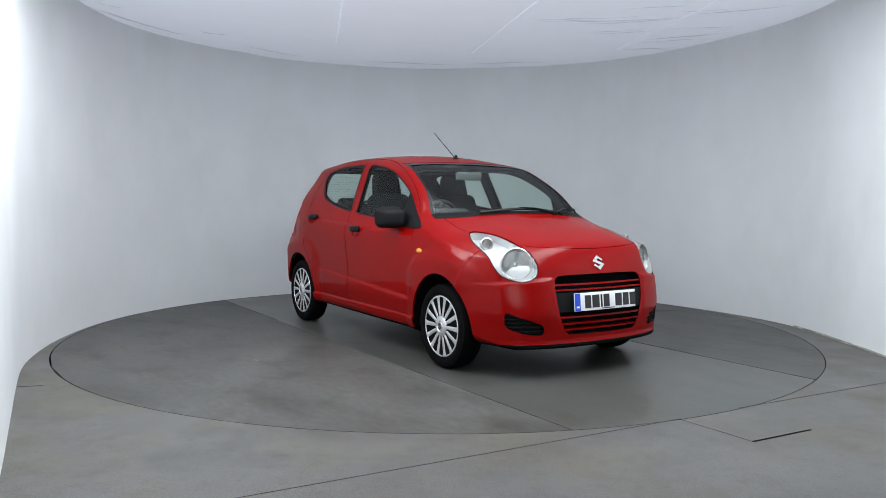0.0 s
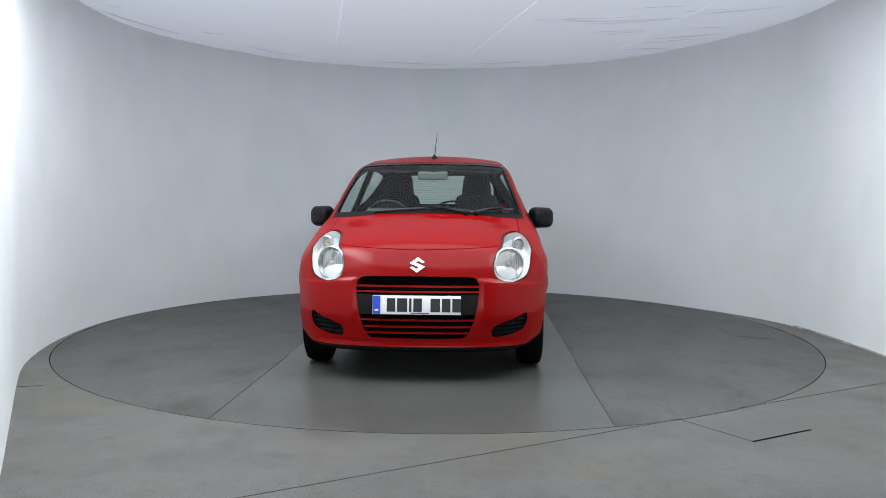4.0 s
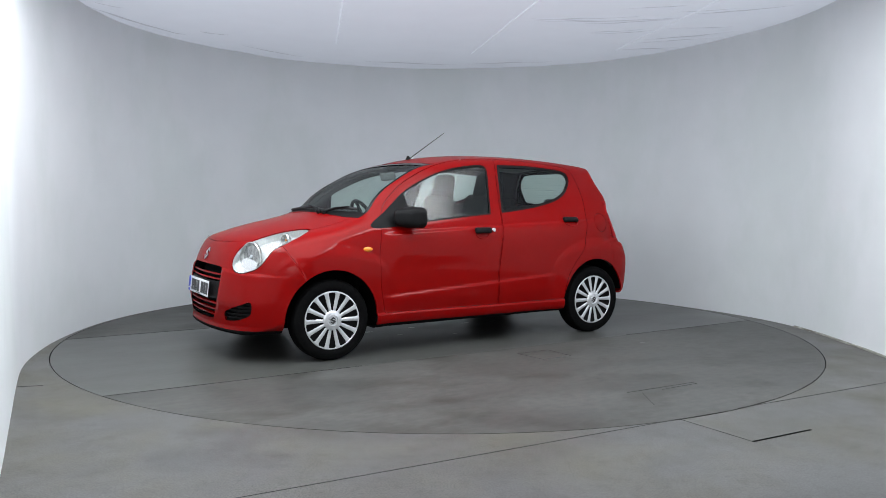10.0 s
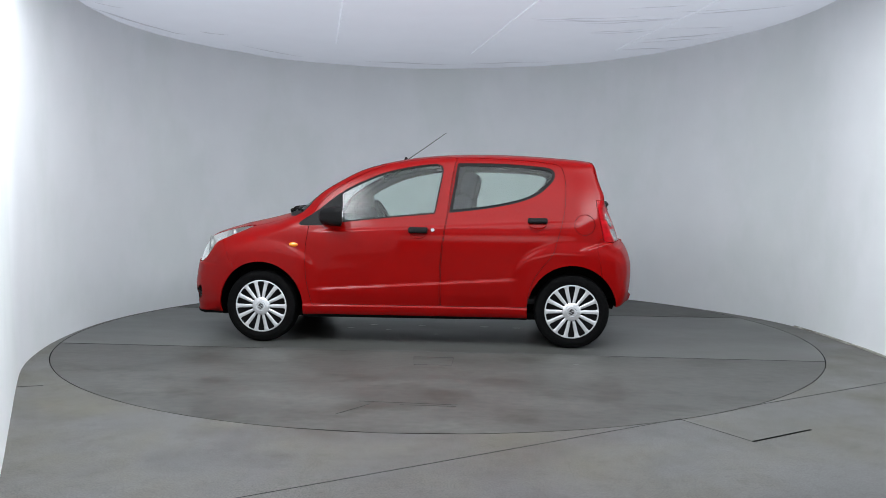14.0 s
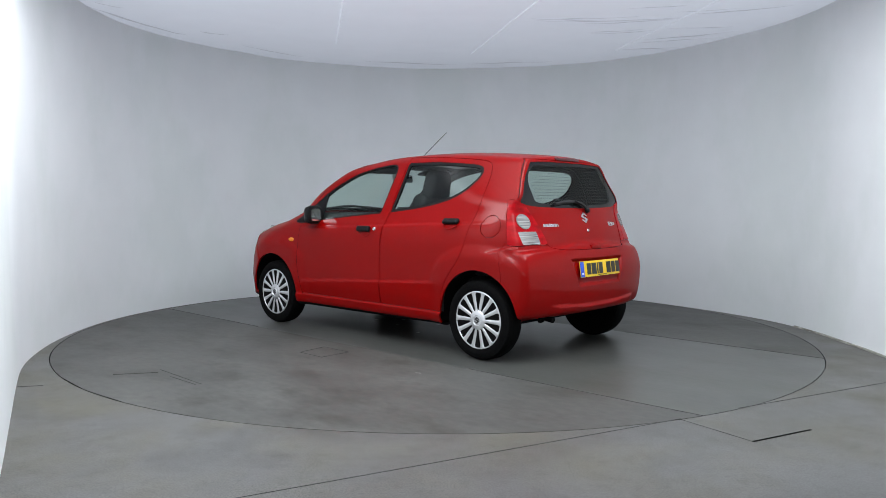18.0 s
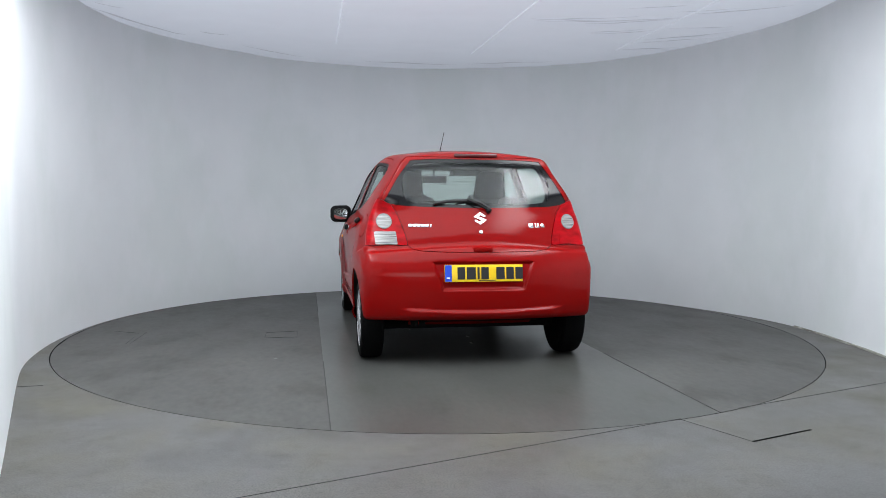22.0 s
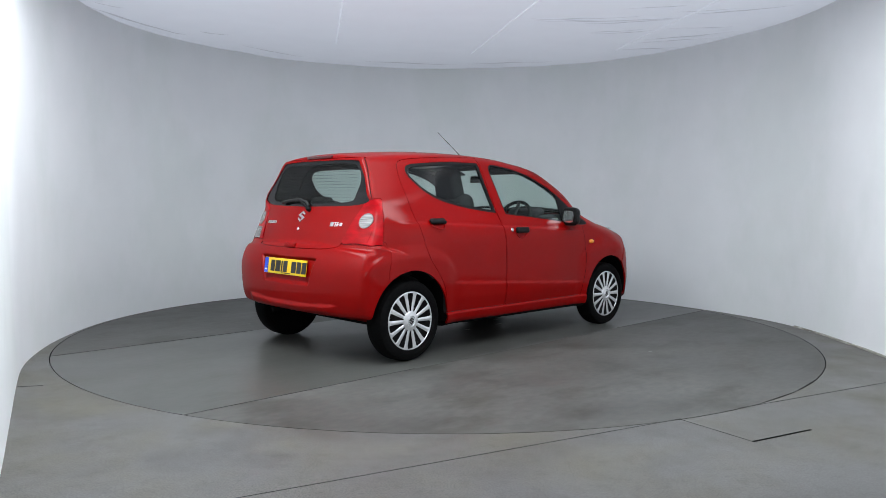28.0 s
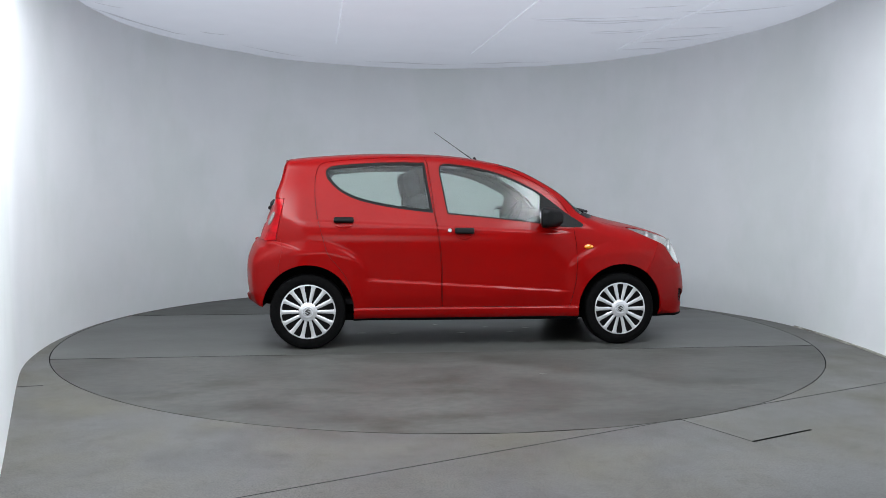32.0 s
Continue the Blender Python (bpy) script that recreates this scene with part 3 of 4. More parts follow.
HEADLAMP = region([(-.466, .884), (-.530, .888), (-.651, .868), (-.770, .826), (-.862, .778), (-.915, .712), (-.925, .653), (-.900, .617), (-.842, .603), (-.776, .611), (-.704, .641),
                   (-.654, .699), (-.619, .753), (-.559, .795), (-.494, .842)], 45, lambda x, s, z: (x > 1.15) & (s > .2))
TAILLAMP = both(region([(.80, 1.09), (.62, 1.088), (.575, 1.045), (.545, .994), (.512, .902), (.490, .822), (.503, .797), (.60, .801), (.80, .816)], "yz", rear_on),
                lambda x, y, z: x + 1.352 + .19 * (1.10 - z))
FRONT_DOOR = region([(.778, .30), (.80, .38), (.822, .50), (.827, .62), (.827, .735), (.812, .84), (.80, .93), (.755, 1.046), (.66, 1.145), (.518, 1.246), (.299, 1.345), (.081, 1.398), (-.10, 1.418),
                     (-.294, 1.422), (-.290, 1.36), (-.269, 1.203), (-.245, .989), (-.215, .779), (-.197, .60), (-.194, .50), (-.194, .40), (-.194, .32), (-.188, .302), (-.16, .300), (.2, .30), (.5, .30), (.74, .30)], "xz", side_on, 4)
REAR_DOOR = region([(-.302, 1.420), (-.46, 1.420), (-.625, 1.414), (-.895, 1.395), (-1.05, 1.375), (-1.110, 1.335), (-1.133, 1.212), (-1.124, 1.036), (-1.10, .92), (-1.073, .82), (-1.035, .70), (-.955, .60),
                    (-.890, .50), (-.860, .40), (-.85, .32), (-.845, .304), (-.82, .302), (-.5, .301), (-.23, .300), (-.208, .302), (-.2035, .32), (-.2035, .40), (-.2035, .50), (-.207, .60), (-.223, .779), (-.253, .989), (-.277, 1.203), (-.298, 1.36)], "xz", side_on, 4)
BONNET = region([(.80, .50), (.82, .600), (.90, .618), (1.09, .628), (1.30, .622), (1.48, .59), (1.60, .51), (1.668, .44), (1.728, .27), (1.755, .0), (1.728, -.27), (1.0, -.3), (.9, .0)], "xy", lambda x, s, z: z > .70, 4)
MOUTH = region([(.0, .640), (.30, .636), (.352, .618), (.366, .58), (.362, .50), (.350, .43), (.322, .34), (.285, .285), (.24, .275), (0, .272), (-.2, .272), (-.2, .640)], "yz", lambda x, s, z: x > 1.5)
FOG = region([(.655, .415), (.60, .395), (.50, .36), (.452, .335), (.445, .29), (.47, .28), (.55, .288), (.62, .312), (.652, .345)], "yz", lambda x, s, z: x > 1.4)
TAILGATE = region([(0, 1.385), (.40, 1.385), (.487, 1.372), (.564, 1.25), (.650, 1.10), (.65, 1.05), (.545, .95), (.505, .85), (.475, .785), (.40, .764), (.25, .757), (0, .755), (-.2, .755), (-.2, 1.385)], "yz", rear_on, 4)
F_BUMPER = region([(1.30, .05), (1.30, .50), (1.375, .55), (1.41, .62), (1.455, .70), (1.50, .78), (1.62, .95), (2.1, .95), (2.1, .05)], "xz", front_on, 5, False)
R_BUMPER = region([(-1.30, .05), (-1.30, .45), (-1.39, .54), (-1.39, .60), (-1.36, .74), (-1.38, .815), (-1.60, .795), (-2.0, .785), (-2.0, .05)], "xz", rear_on, 5, False)
FUEL = lambda x, y, z: np.where(y > .3, np.hypot(x + 1.268, z - .918) - .075, .2)
ROOF = region([(.16, 0), (.14, .30), (.06, .50), (-.2, .500), (-.7, .495), (-1.15, .475), (-1.29, .44), (-1.31, .2), (-1.315, 0), (-1.31, -.2), (.14, -.2)], "xy", lambda x, s, z: z > 1.2, 4)


def halves(tris):
    """The triangles of the car's left and right side."""
    s = skin.v[tris][:, :, 1].mean(1) > 0
    return ((tris[s], 1), (tris[~s], -1))


def lined(name, tris, mat, parent, label="", lining=TRIM, deep=.035):
    ob = skin.mesh(name, tris, mat, parent, label)
    if lining:
        skin.mesh("inner_trim", tris, lining, ob, push=-deep, rim=.012 - deep)
    return ob


# windows first
front_glass, rear_side, screen, back_glass = skin.take(F_WINDOW), skin.take(R_WINDOW), skin.take(SCREEN), skin.take(R_GLASS)
head, tail = skin.take(HEADLAMP, .0035), skin.take(TAILLAMP, .002)
mouth, fog, fuel = skin.take(MOUTH), skin.take(FOG), skin.take(FUEL, .002)
bonnet, gate = skin.take(BONNET, .0020), skin.take(TAILGATE, .0022)
front_doors, rear_doors = skin.take(FRONT_DOOR, .0018), skin.take(REAR_DOOR, .0018)
front_bumper, rear_bumper = skin.take(F_BUMPER, .0011), skin.take(R_BUMPER, .0011)
roof = skin.take(ROOF)

shell = skin.mesh("body_shell", skin.rest, RED, car, "glossy red painted body shell with wings, sills and pillars")
cabin = skin.rest[(skin.v[skin.rest][:, :, 0].mean(1) < .90) & (skin.v[skin.rest][:, :, 2].mean(1) > .55)]
skin.mesh("cabin_lining", cabin, TRIM, car, "light grey cabin lining", push=-.03, rim=-.020)
skin.mesh("roof_panel", roof, RED, car, rim=0)
skin.mesh("headliner", roof, LINING, car, "light grey headliner", push=-.03, rim=-.020)
skin.mesh("bonnet", bonnet, RED, car)
bumper = skin.mesh("front_bumper", front_bumper, RED, car)
bumper_r = skin.mesh("rear_bumper", rear_bumper, RED, car)
skin.mesh("underbody", under, LINER, car, "dark underbody", rim=0)
skin.mesh("fuel_flap", fuel, RED, car, "round red fuel flap")


def glazed(name, tris, glass, parent, border, dist, label=""):
    """A pane behind its black rim."""
    inner, band = skin.take(lambda x, y, z: dist(x, y, z) + border, tris=tris)
    pane_ob = skin.mesh(name, inner, glass, parent, label, push=-.006, rim=0)
    skin.mesh("window_seal", band, FRIT if parent is car else BLACK, pane_ob if parent is car else parent, push=-.002)
    return pane_ob


cowl, screen = skin.take(lambda x, y, z: z - 1.020 + .045 * y * y, tris=screen)
skin.mesh("cowl", cowl, BLACK, car, "black plastic cowl below the windscreen", push=.001)
glazed("windscreen", screen, GLASS, car, .014, SCREEN, "clear laminated windscreen with a dark edge")
tailgate = lined("tailgate", gate, RED, car, "red tailgate with badge and lettering")
R_CLEAR = region([(0, 1.348), (.36, 1.346), (.455, 1.312), (.505, 1.23), (.500, 1.13), (.455, 1.082), (.2, 1.066), (0, 1.064), (-.2, 1.066), (-.2, 1.348)], "yz", rear_on)
clear, edge = skin.take(R_CLEAR, tris=back_glass)
rear_window = skin.mesh("rear_window", clear, TINTED, tailgate, "heated rear window", push=-.004, rim=0)
skin.mesh("window_edge", edge, FRIT, tailgate, "black printed edge of the rear window", push=-.004)
sail_line = lambda x, y, z: -(x - (.573 - (1.154 - z) * .14))
doors = {}
for tris, side in halves(front_doors):
    doors["front", side] = lined("front_door", tris, RED, car)
for tris, side in halves(rear_doors):
    doors["rear", side] = lined("rear_door", tris, RED, car)
for tris, side in halves(front_glass):
    sail, win = skin.take(sail_line, tris=tris)
    skin.mesh("mirror_sail", sail, BLACK, doors["front", side], push=.003)
    glazed("door_window", win, GLASS, doors["front", side], .011, F_WINDOW)
for tris, side in halves(rear_side):
    glazed("door_window", tris, GLASS, doors["rear", side], .021, R_WINDOW)
for tris, side in halves(head):
    lamp = skin.mesh("headlamp", tris, LAMPWHITE, car, "silver headlamp housing under a clear cover", push=-.05, rim=-.048)
    skin.mesh("lens", tris, CLEAR, lamp, "clear plastic cover", rim=0)
ROUND = lambda x, y, z: np.hypot(np.abs(y) - .632, z - .951) - .046
LOWER = lambda x, y, z: np.maximum(np.abs(np.abs(y) - .625 - .10 * (z - .842)) - .070, np.abs(z - .842) - .042)
for tris, side in halves(tail):
    white, tris = skin.take(ROUND, tris=tris)
    low, tris = skin.take(LOWER, tris=tris)
    lamp = skin.mesh("tail_lamp", tris, REDLENS, car, "red rear lamp cluster with a round white lens", push=.004)
    skin.mesh("round_lens", white, WHITELENS, lamp, "round white indicator lens", push=.007)
    ring = []
    for a in np.linspace(0, 2 * math.pi, 33):
        p, n = onto((-2.6, side * (.632 + .0475 * math.cos(a)), .951 + .0475 * math.sin(a)), (1, 0, 0))
        ring.append(p + n * .006)
    part("lens_ring", tube(ring, .0035, 6), SHELLGREY, lamp, "grey ring round the lens")
    skin.mesh("lower_lens", low, WHITELENS if side > 0 else REDLENS, lamp, "white reversing lens" if side > 0 else "red fog lens", push=.006)


def largest(tris):
    """The largest connected patch of the triangles."""
    root = {}

    def find(i):
        while root.setdefault(i, i) != i:
            i = root[i]
        return i

    for a, b, c in tris.tolist():
        ra, rb, rc = find(a), find(b), find(c)
        root[rb] = ra
        root[find(rc)] = ra
    ids = np.array([find(a) for a in tris[:, 0].tolist()])
    best = max(set(ids.tolist()), key=lambda i: int((ids == i).sum()))
    return tris[ids == best]


def band(tris, z0, z1):
    below, top = skin.take(lambda x, y, z: z - z1, tris=tris)
    low, mid = skin.take(lambda x, y, z: z - z0, tris=below)
    return mid, np.vstack([top, low])


skin.mesh("grille", mouth, LINER, bumper, "black grille opening", push=-.075, rim=-.072)
rest = mouth
for z0, z1 in ((.576, .587), (.544, .554), (.376, .387), (.336, .347), (.299, .310)):
    bar, rest = band(rest, z0, z1)
    skin.mesh("slat", largest(bar), RED, bumper, "thin red grille bar", push=-.006, rim=.03)
plinth, rest = band(rest, .415, .533)
skin.mesh("plate_plinth", plinth, BLACK, bumper, "black plastic plate carrier", push=-.004, rim=.04)
for tris, side in halves(fog):
    skin.mesh("fog_recess", tris, BLACK, bumper, "black slatted recess", push=-.03, rim=-.03)
    for z0 in (.300, .325, .350, .375):
        bar, tris = band(tris, z0, z0 + .009)
        if len(bar):
            skin.mesh("slat", largest(bar), BLACK, bumper, push=-.014, rim=.016)
gap = np.vstack(skin.gaps)
skin.mesh("shut_line", gap, DARK, car, "dark gap between the panels", push=-.010, rim=0)

# ---- wheels ----
TYRE = [(.200, -.070), (.215, -.0775), (.245, -.0785), (.266, -.070), (.2735, -.055), (.2775, -.035), (.2775, .035), (.2735, .055), (.266, .070), (.245, .0785), (.215, .0775), (.200, .070)]


SPOKE = []


def spoke_mesh():
    """One blade of the wheel cover: a crowned bar that widens outwards and dips towards the rim; made once."""
    if SPOKE:
        return SPOKE[0]
    v, f = [], []
    run = [(.060, .0100, .0735), (.080, .0112, .0735), (.115, .0140, .0725), (.150, .0168, .0715), (.176, .0190, .0712), (.188, .0225, .0725), (.196, .0262, .0715)]
    for r, half, y in run:
        for u, drop in ((-1, .014), (-1, .0032), (-.72, .0004), (0, 0), (.72, .0004), (1, .0032), (1, .014)):
            v.append((u * half, y - drop, r))
    for i in range(len(run) - 1):
        for k in range(6):
            a = 7 * i + k
            f.append((a, a + 1, a + 8, a + 7))
    me = bpy.data.meshes.new("spoke")
    me.from_pydata(v, [], f)
    me.materials.append(SILVER)
    me.polygons.foreach_set("use_smooth", [True] * len(me.polygons))
    me.set_sharp_from_angle(angle=radians(40))
    SPOKE.append(me)
    return me


def wheel(x, y):
    w = new("wheel")
    w.parent = car
    s = 1 if y > 0 else -1
    w.location = (x, y, .2755)
    w.rotation_euler = (0, 0, 0 if s > 0 else math.pi)
    part("tyre", lathe(TYRE, 72), RUBBER, w, "black rubber tyre")
    part("hub_back", lathe([(.0, -.03), (.202, -.03), (.202, .045), (.0, .045)], 48), LINER, w)
    cover = part("wheel_cover", lathe([(.170, .040), (.180, .050), (.187, .066), (.192, .074), (.199, .072), (.204, .062), (.204, .050)], 72), SILVER, w, "silver multi-spoke wheel cover")
    me = spoke_mesh()
    for i in range(14):
        o = new("spoke", me)
        o.parent = cover
        o.matrix_local = Matrix.Rotation(2 * math.pi * (i + .5) / 14, 4, "Y")
    part("centre_cap", lathe([(0, .082), (.026, .082), (.029, .077), (.033, .077), (.037, .083), (.050, .081), (.064, .076), (.070, .071), (.074, .060)], 42), SILVER, cover)
    # low dark dots stand in for the shade inside small dents
    for i in range(14):
        a = 2 * math.pi * i / 14
        dent = lathe([(0, .0015), (.0042, .001), (.0048, -.002)], 10, "Y")
        bmesh.ops.translate(dent, vec=(.068 * math.sin(a), .0725, .068 * math.cos(a)), verts=dent.verts)
        part("dent_dot", dent, LINER, cover, "small dark dot for a shaded dent")
    zig = [(-.50, .10), (.02, .52), (.46, .20), (.34, .10), (.05, .28), (-.10, .16), (.50, -.12), (-.02, -.52), (-.46, -.20), (-.34, -.10), (-.05, -.28), (.10, -.16)]
    part("cap_badge", prism([(u * .046, v * .046) for u, v in zig], .003, Matrix.Translation((0, .0815, 0)) @ Matrix.Rotation(radians(-90), 4, "X")), INK, cover)
    return w


for x in (1.18, -1.18):
    for y in (.705, -.705):
        wheel(x, y)


def well(x, side):
    bm = bmesh.new()
    n, r, y0 = 24, .36, .42 * side
    b = 1.04 if x > 0 else .94
    a = [(x + r * math.cos(math.pi * (b - (b + .04) * i / n)), .275 + r * math.sin(math.pi * (b - (b + .04) * i / n))) for i in range(n + 1)]
    reach = np.linspace(.80, .44, 73)
    lip = [reach[int(np.argmax(body_field(np.full(73, u), reach, np.full(73, max(w, .27))) < -.014))] for u, w in a]
    p, q = [bm.verts.new((u, y0, w)) for u, w in a], [bm.verts.new((u, min(.765, e) * side, w)) for (u, w), e in zip(a, lip)]
    for i in range(n):
        bm.faces.new((p[i], p[i + 1], q[i + 1], q[i]))
    bm.faces.new(p)
    part("wheel_arch_liner", bm, LINER, car)


for x in (1.18, -1.18):
    for side in (1, -1):
        well(x, side)
part("underbody_pan", box((2.5, 1.26, .05), (.08, 0, .212), .015), LINER, car)


# ---- fittings on the body ----
def on_side(x, z, side=1):
    return onto((x, 1.5 * side, z), (0, -side, 0))


def on_front(y, z):
    return onto((2.6, y, z), (-1, 0, 0))


def on_rear(y, z):
    return onto((-2.6, y, z), (1, 0, 0))


def facing(at, n, up=(0, 0, 1)):
    """A pose whose z axis is the normal and whose y axis is as near up as it goes."""
    z = Vector(n).normalized()
    x = Vector(up).cross(z).normalized()
    return Matrix.Translation(at) @ Matrix((x, z.cross(x), z)).transposed().to_4x4()


# headlamp insides
for lamp in [o for o in car.children if o.name.startswith("headlamp")]:
    side = 1 if np.mean([v.co.y for v in lamp.data.vertices]) > 0 else -1
    for (x, y, z), r, deep, name in (((1.705, .562, .710), .090, .042, "main_reflector"), ((1.500, .636, .824), .031, .024, "indicator_reflector")):
        way = Vector((math.cos(radians(24)), side * math.sin(radians(24)), .10)).normalized()
        at, n = onto(Vector((x, y * side, z)) + way * .4, -way)
        m = facing(at - way * (.036 if r > .05 else .050), way)
        bowl = lathe([(r + .010, -.012), (r + .012, .004), (r + .004, .010), (r, .004), (r * .86, -deep * .35), (r * .6, -deep * .7), (r * .25, -deep), (0, -deep)], 40, "Z")
        for v in bowl.verts:
            if .2 * r < v.co.xy.length < .92 * r:
                v.co.z += .0035 * math.copysign(1, math.sin(10 * math.atan2(v.co.y, v.co.x) + .3))
        bmesh.ops.transform(bowl, matrix=m, verts=bowl.verts)
        part(name, bowl, DISH, lamp, "bright fluted reflector")
        if r > .05:
            for k in range(11):
                u = (k - 5) * .0145
                fin = box((.0025, .055, .006), (u, .030 - abs(u) * .25, -.012 - .10 * (.06 - abs(u)) * .8), 0)
                bmesh.ops.transform(fin, matrix=m, verts=fin.verts)
                part("flute", fin, FLUTE, lamp)
            cap = lathe([(0, .004), (.012, .002), (.014, -.02)], 16, "Z")
            bmesh.ops.transform(cap, matrix=m @ Matrix.Translation((.035 * side, -.048, -.015)), verts=cap.verts)
            part("bulb_cap", cap, INK, lamp, "small dark cap")
        bulb = lathe([(0, .0), (r * .16, -.004), (r * .2, -deep * .5), (r * .2, -deep)], 20, "Z")
        bmesh.ops.transform(bulb, matrix=m, verts=bulb.verts)
        part("bulb", bulb, AMBER if r < .05 else CHROME, lamp, "amber bulb" if r < .05 else "chrome bulb shield")


def number_plate(at, n, face, parent, name):
    m = facing(at, n)
    bm = box((.520, .111, .006), (0, 0, .004), .002)
    bmesh.ops.transform(bm, matrix=m, verts=bm.verts)
    plate = part(name, bm, face, parent, "registration plate with a blue end band")
    band_bm = box((.044, .107, .002), (-.236, 0, .0085), 0)
    bmesh.ops.transform(band_bm, matrix=m, verts=band_bm.verts)
    part("blue_band", band_bm, BLUE, plate)
    mark = box((.022, .010, .0015), (-.236, -.030, .0105), 0)
    bmesh.ops.transform(mark, matrix=m, verts=mark.verts)
    part("band_mark", mark, PLATEWHITE, plate)
    x = -.176
    for w in (.050, .060, .014, .050, 0, .056, .050, .050):
        if not w:
            x += .040
            continue
        bar = box((w, .079, .0015), (x + w / 2, 0, .0085), 0)
        bmesh.ops.transform(bar, matrix=m, verts=bar.verts)
        part("bar", bar, INK, plate)
        x += w + .011
    foot = box((.11, .005, .0015), (.02, -.047, .0085), 0)
    bmesh.ops.transform(foot, matrix=m, verts=foot.verts)
    part("maker_line", foot, INK, plate)


number_plate((1.872, 0, .474), (1, 0, .10), PLATEWHITE, bumper, "front_plate")
number_plate((-1.659, .003, .621), (-1, 0, .14), PLATEYELLOW, bumper_r, "rear_plate")


def emblem(at, n, size, parent):
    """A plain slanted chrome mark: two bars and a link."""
    m = facing(at + n * .001, n)
    s = size
    zig = [(-.50, .10), (.02, .52), (.46, .20), (.34, .10), (.05, .28), (-.10, .16), (.50, -.12), (-.02, -.52), (-.46, -.20), (-.34, -.10), (-.05, -.28), (.10, -.16)]
    part("emblem", prism([(x * s, y * s) for x, y in zig], .006, m, .0015), CHROME, parent, "chrome emblem")


p, n = on_front(-.002, .704)
emblem(p, n, .094, bumper)
p, n = on_rear(.0, .972)
emblem(p, n, .086, tailgate)
p, n = on_rear(0, .884)
lock = lathe([(0, .006), (.010, .006), (.013, .003), (.013, 0)], 20, "Z")
bmesh.ops.transform(lock, matrix=facing(p, n), verts=lock.verts)
part("lock", lock, CHROME, tailgate, "chrome lock barrel")
# lettering on the tailgate as plain bars
for y, w, h in ((.465, .024, .022), (.438, .024, .022), (.411, .024, .022), (.384, .024, .022), (.357, .024, .022), (.333, .010, .022),
                (-.352, .034, .032), (-.386, .010, .034), (-.404, .016, .030), (-.436, .026, .024)):
    p, n = on_rear(y, .925)
    bar = box((w, h, .004), (0, 0, .001), .001)
    bmesh.ops.transform(bar, matrix=facing(p, n), verts=bar.verts)
    part("letter_bar", bar, CHROME, tailgate)

# door fittings on both sides
for side in (1, -1):
    for door, x, z in (("front", -.035, .862), ("rear", -.922, .931)):
        p, n = on_side(x, z, side)
        d = doors[door, side]
        m = facing(p, n)
        ring = [m @ Vector((.060 * math.cos(a), -.014 + .040 * math.sin(a), -.0015)) for a in np.linspace(math.pi, 2 * math.pi, 22)]
        part("handle_recess", tube(ring, .0045, 8), RED, d, "pressed finger recess edge")
        grip = box((.145, .046, .030), (0, .006, .016), .013, segs=4)
        bmesh.ops.transform(grip, matrix=m, verts=grip.verts)
        part("handle", grip, BLACK, d, "black plastic pull handle")
        if door == "front":
            p, n = on_side(-.143, .872, side)
            lock = lathe([(0, .006), (.013, .006), (.016, .003), (.016, 0)], 20, "Z")
            bmesh.ops.transform(lock, matrix=facing(p, n), verts=lock.verts)
            part("lock", lock, CHROME, d, "chrome key lock")
    p, n = on_side(.920, .752, side)
    rep = lathe([(.036, .0), (.033, .006), (.022, .011), (0, .013)], 28, "Z")
    bmesh.ops.scale(rep, vec=(1, .50, 1), verts=rep.verts)
    bmesh.ops.transform(rep, matrix=facing(p, n), verts=rep.verts)
    part("side_repeater", rep, AMBER, car, "oval amber side indicator")
    # door mirror
    head = box((.20, .205, .158), (0, 0, 0), .05, segs=6)
    for v in head.verts:
        k = v.co.x / .20 + .5
        v.co.y *= 1 - .22 * k * k
        v.co.z *= (1 - .30 * k * k) * (1 - .7 * max(0, v.co.y * side))
        out = min(1, max(0, v.co.y * side / .205 + .5))
        v.co.x = -.10 + (v.co.x + .10) * (1 - .78 * out ** 1.2)
    at = Matrix.Translation((.632, .843 * side, .970)) @ Matrix.Rotation(radians(13 * side), 4, "Z")
    bmesh.ops.transform(head, matrix=at, verts=head.verts)
    mirror = part("door_mirror", head, BLACK, doors["front", side], "black plastic door mirror")
    face = prism([(.064 * math.copysign(abs(math.cos(a)) ** .6, math.cos(a)), .050 * math.copysign(abs(math.sin(a)) ** .6, math.sin(a))) for a in np.linspace(0, 2 * math.pi, 28, endpoint=False)], .003,
                 at @ facing((-.1005, .008 * side, 0), (-1, 0, 0)))
    part("mirror_glass", face, MIRROR, mirror, "mirror glass")
    p, n = on_side(.66, .93, side)
    part("mirror_arm", tube([p - n * .02, p + n * .02, Vector((.63, .80 * side, .925))], .026, 12), BLACK, mirror)

# aerial, wipers, brake light
part("aerial", tube([(.164, 0, 1.425), (.140, 0, 1.448), (-.172, .004, 1.662)], .0048, 8, .45), BLACK, car, "thin black roof aerial")
foot = lathe([(.024, 0), (.022, .010), (.013, .024), (.008, .034), (0, .036)], 20, "Z")
bmesh.ops.transform(foot, matrix=facing((.166, 0, 1.426), (.1, 0, 1)), verts=foot.verts)
part("aerial_base", foot, BLACK, car)


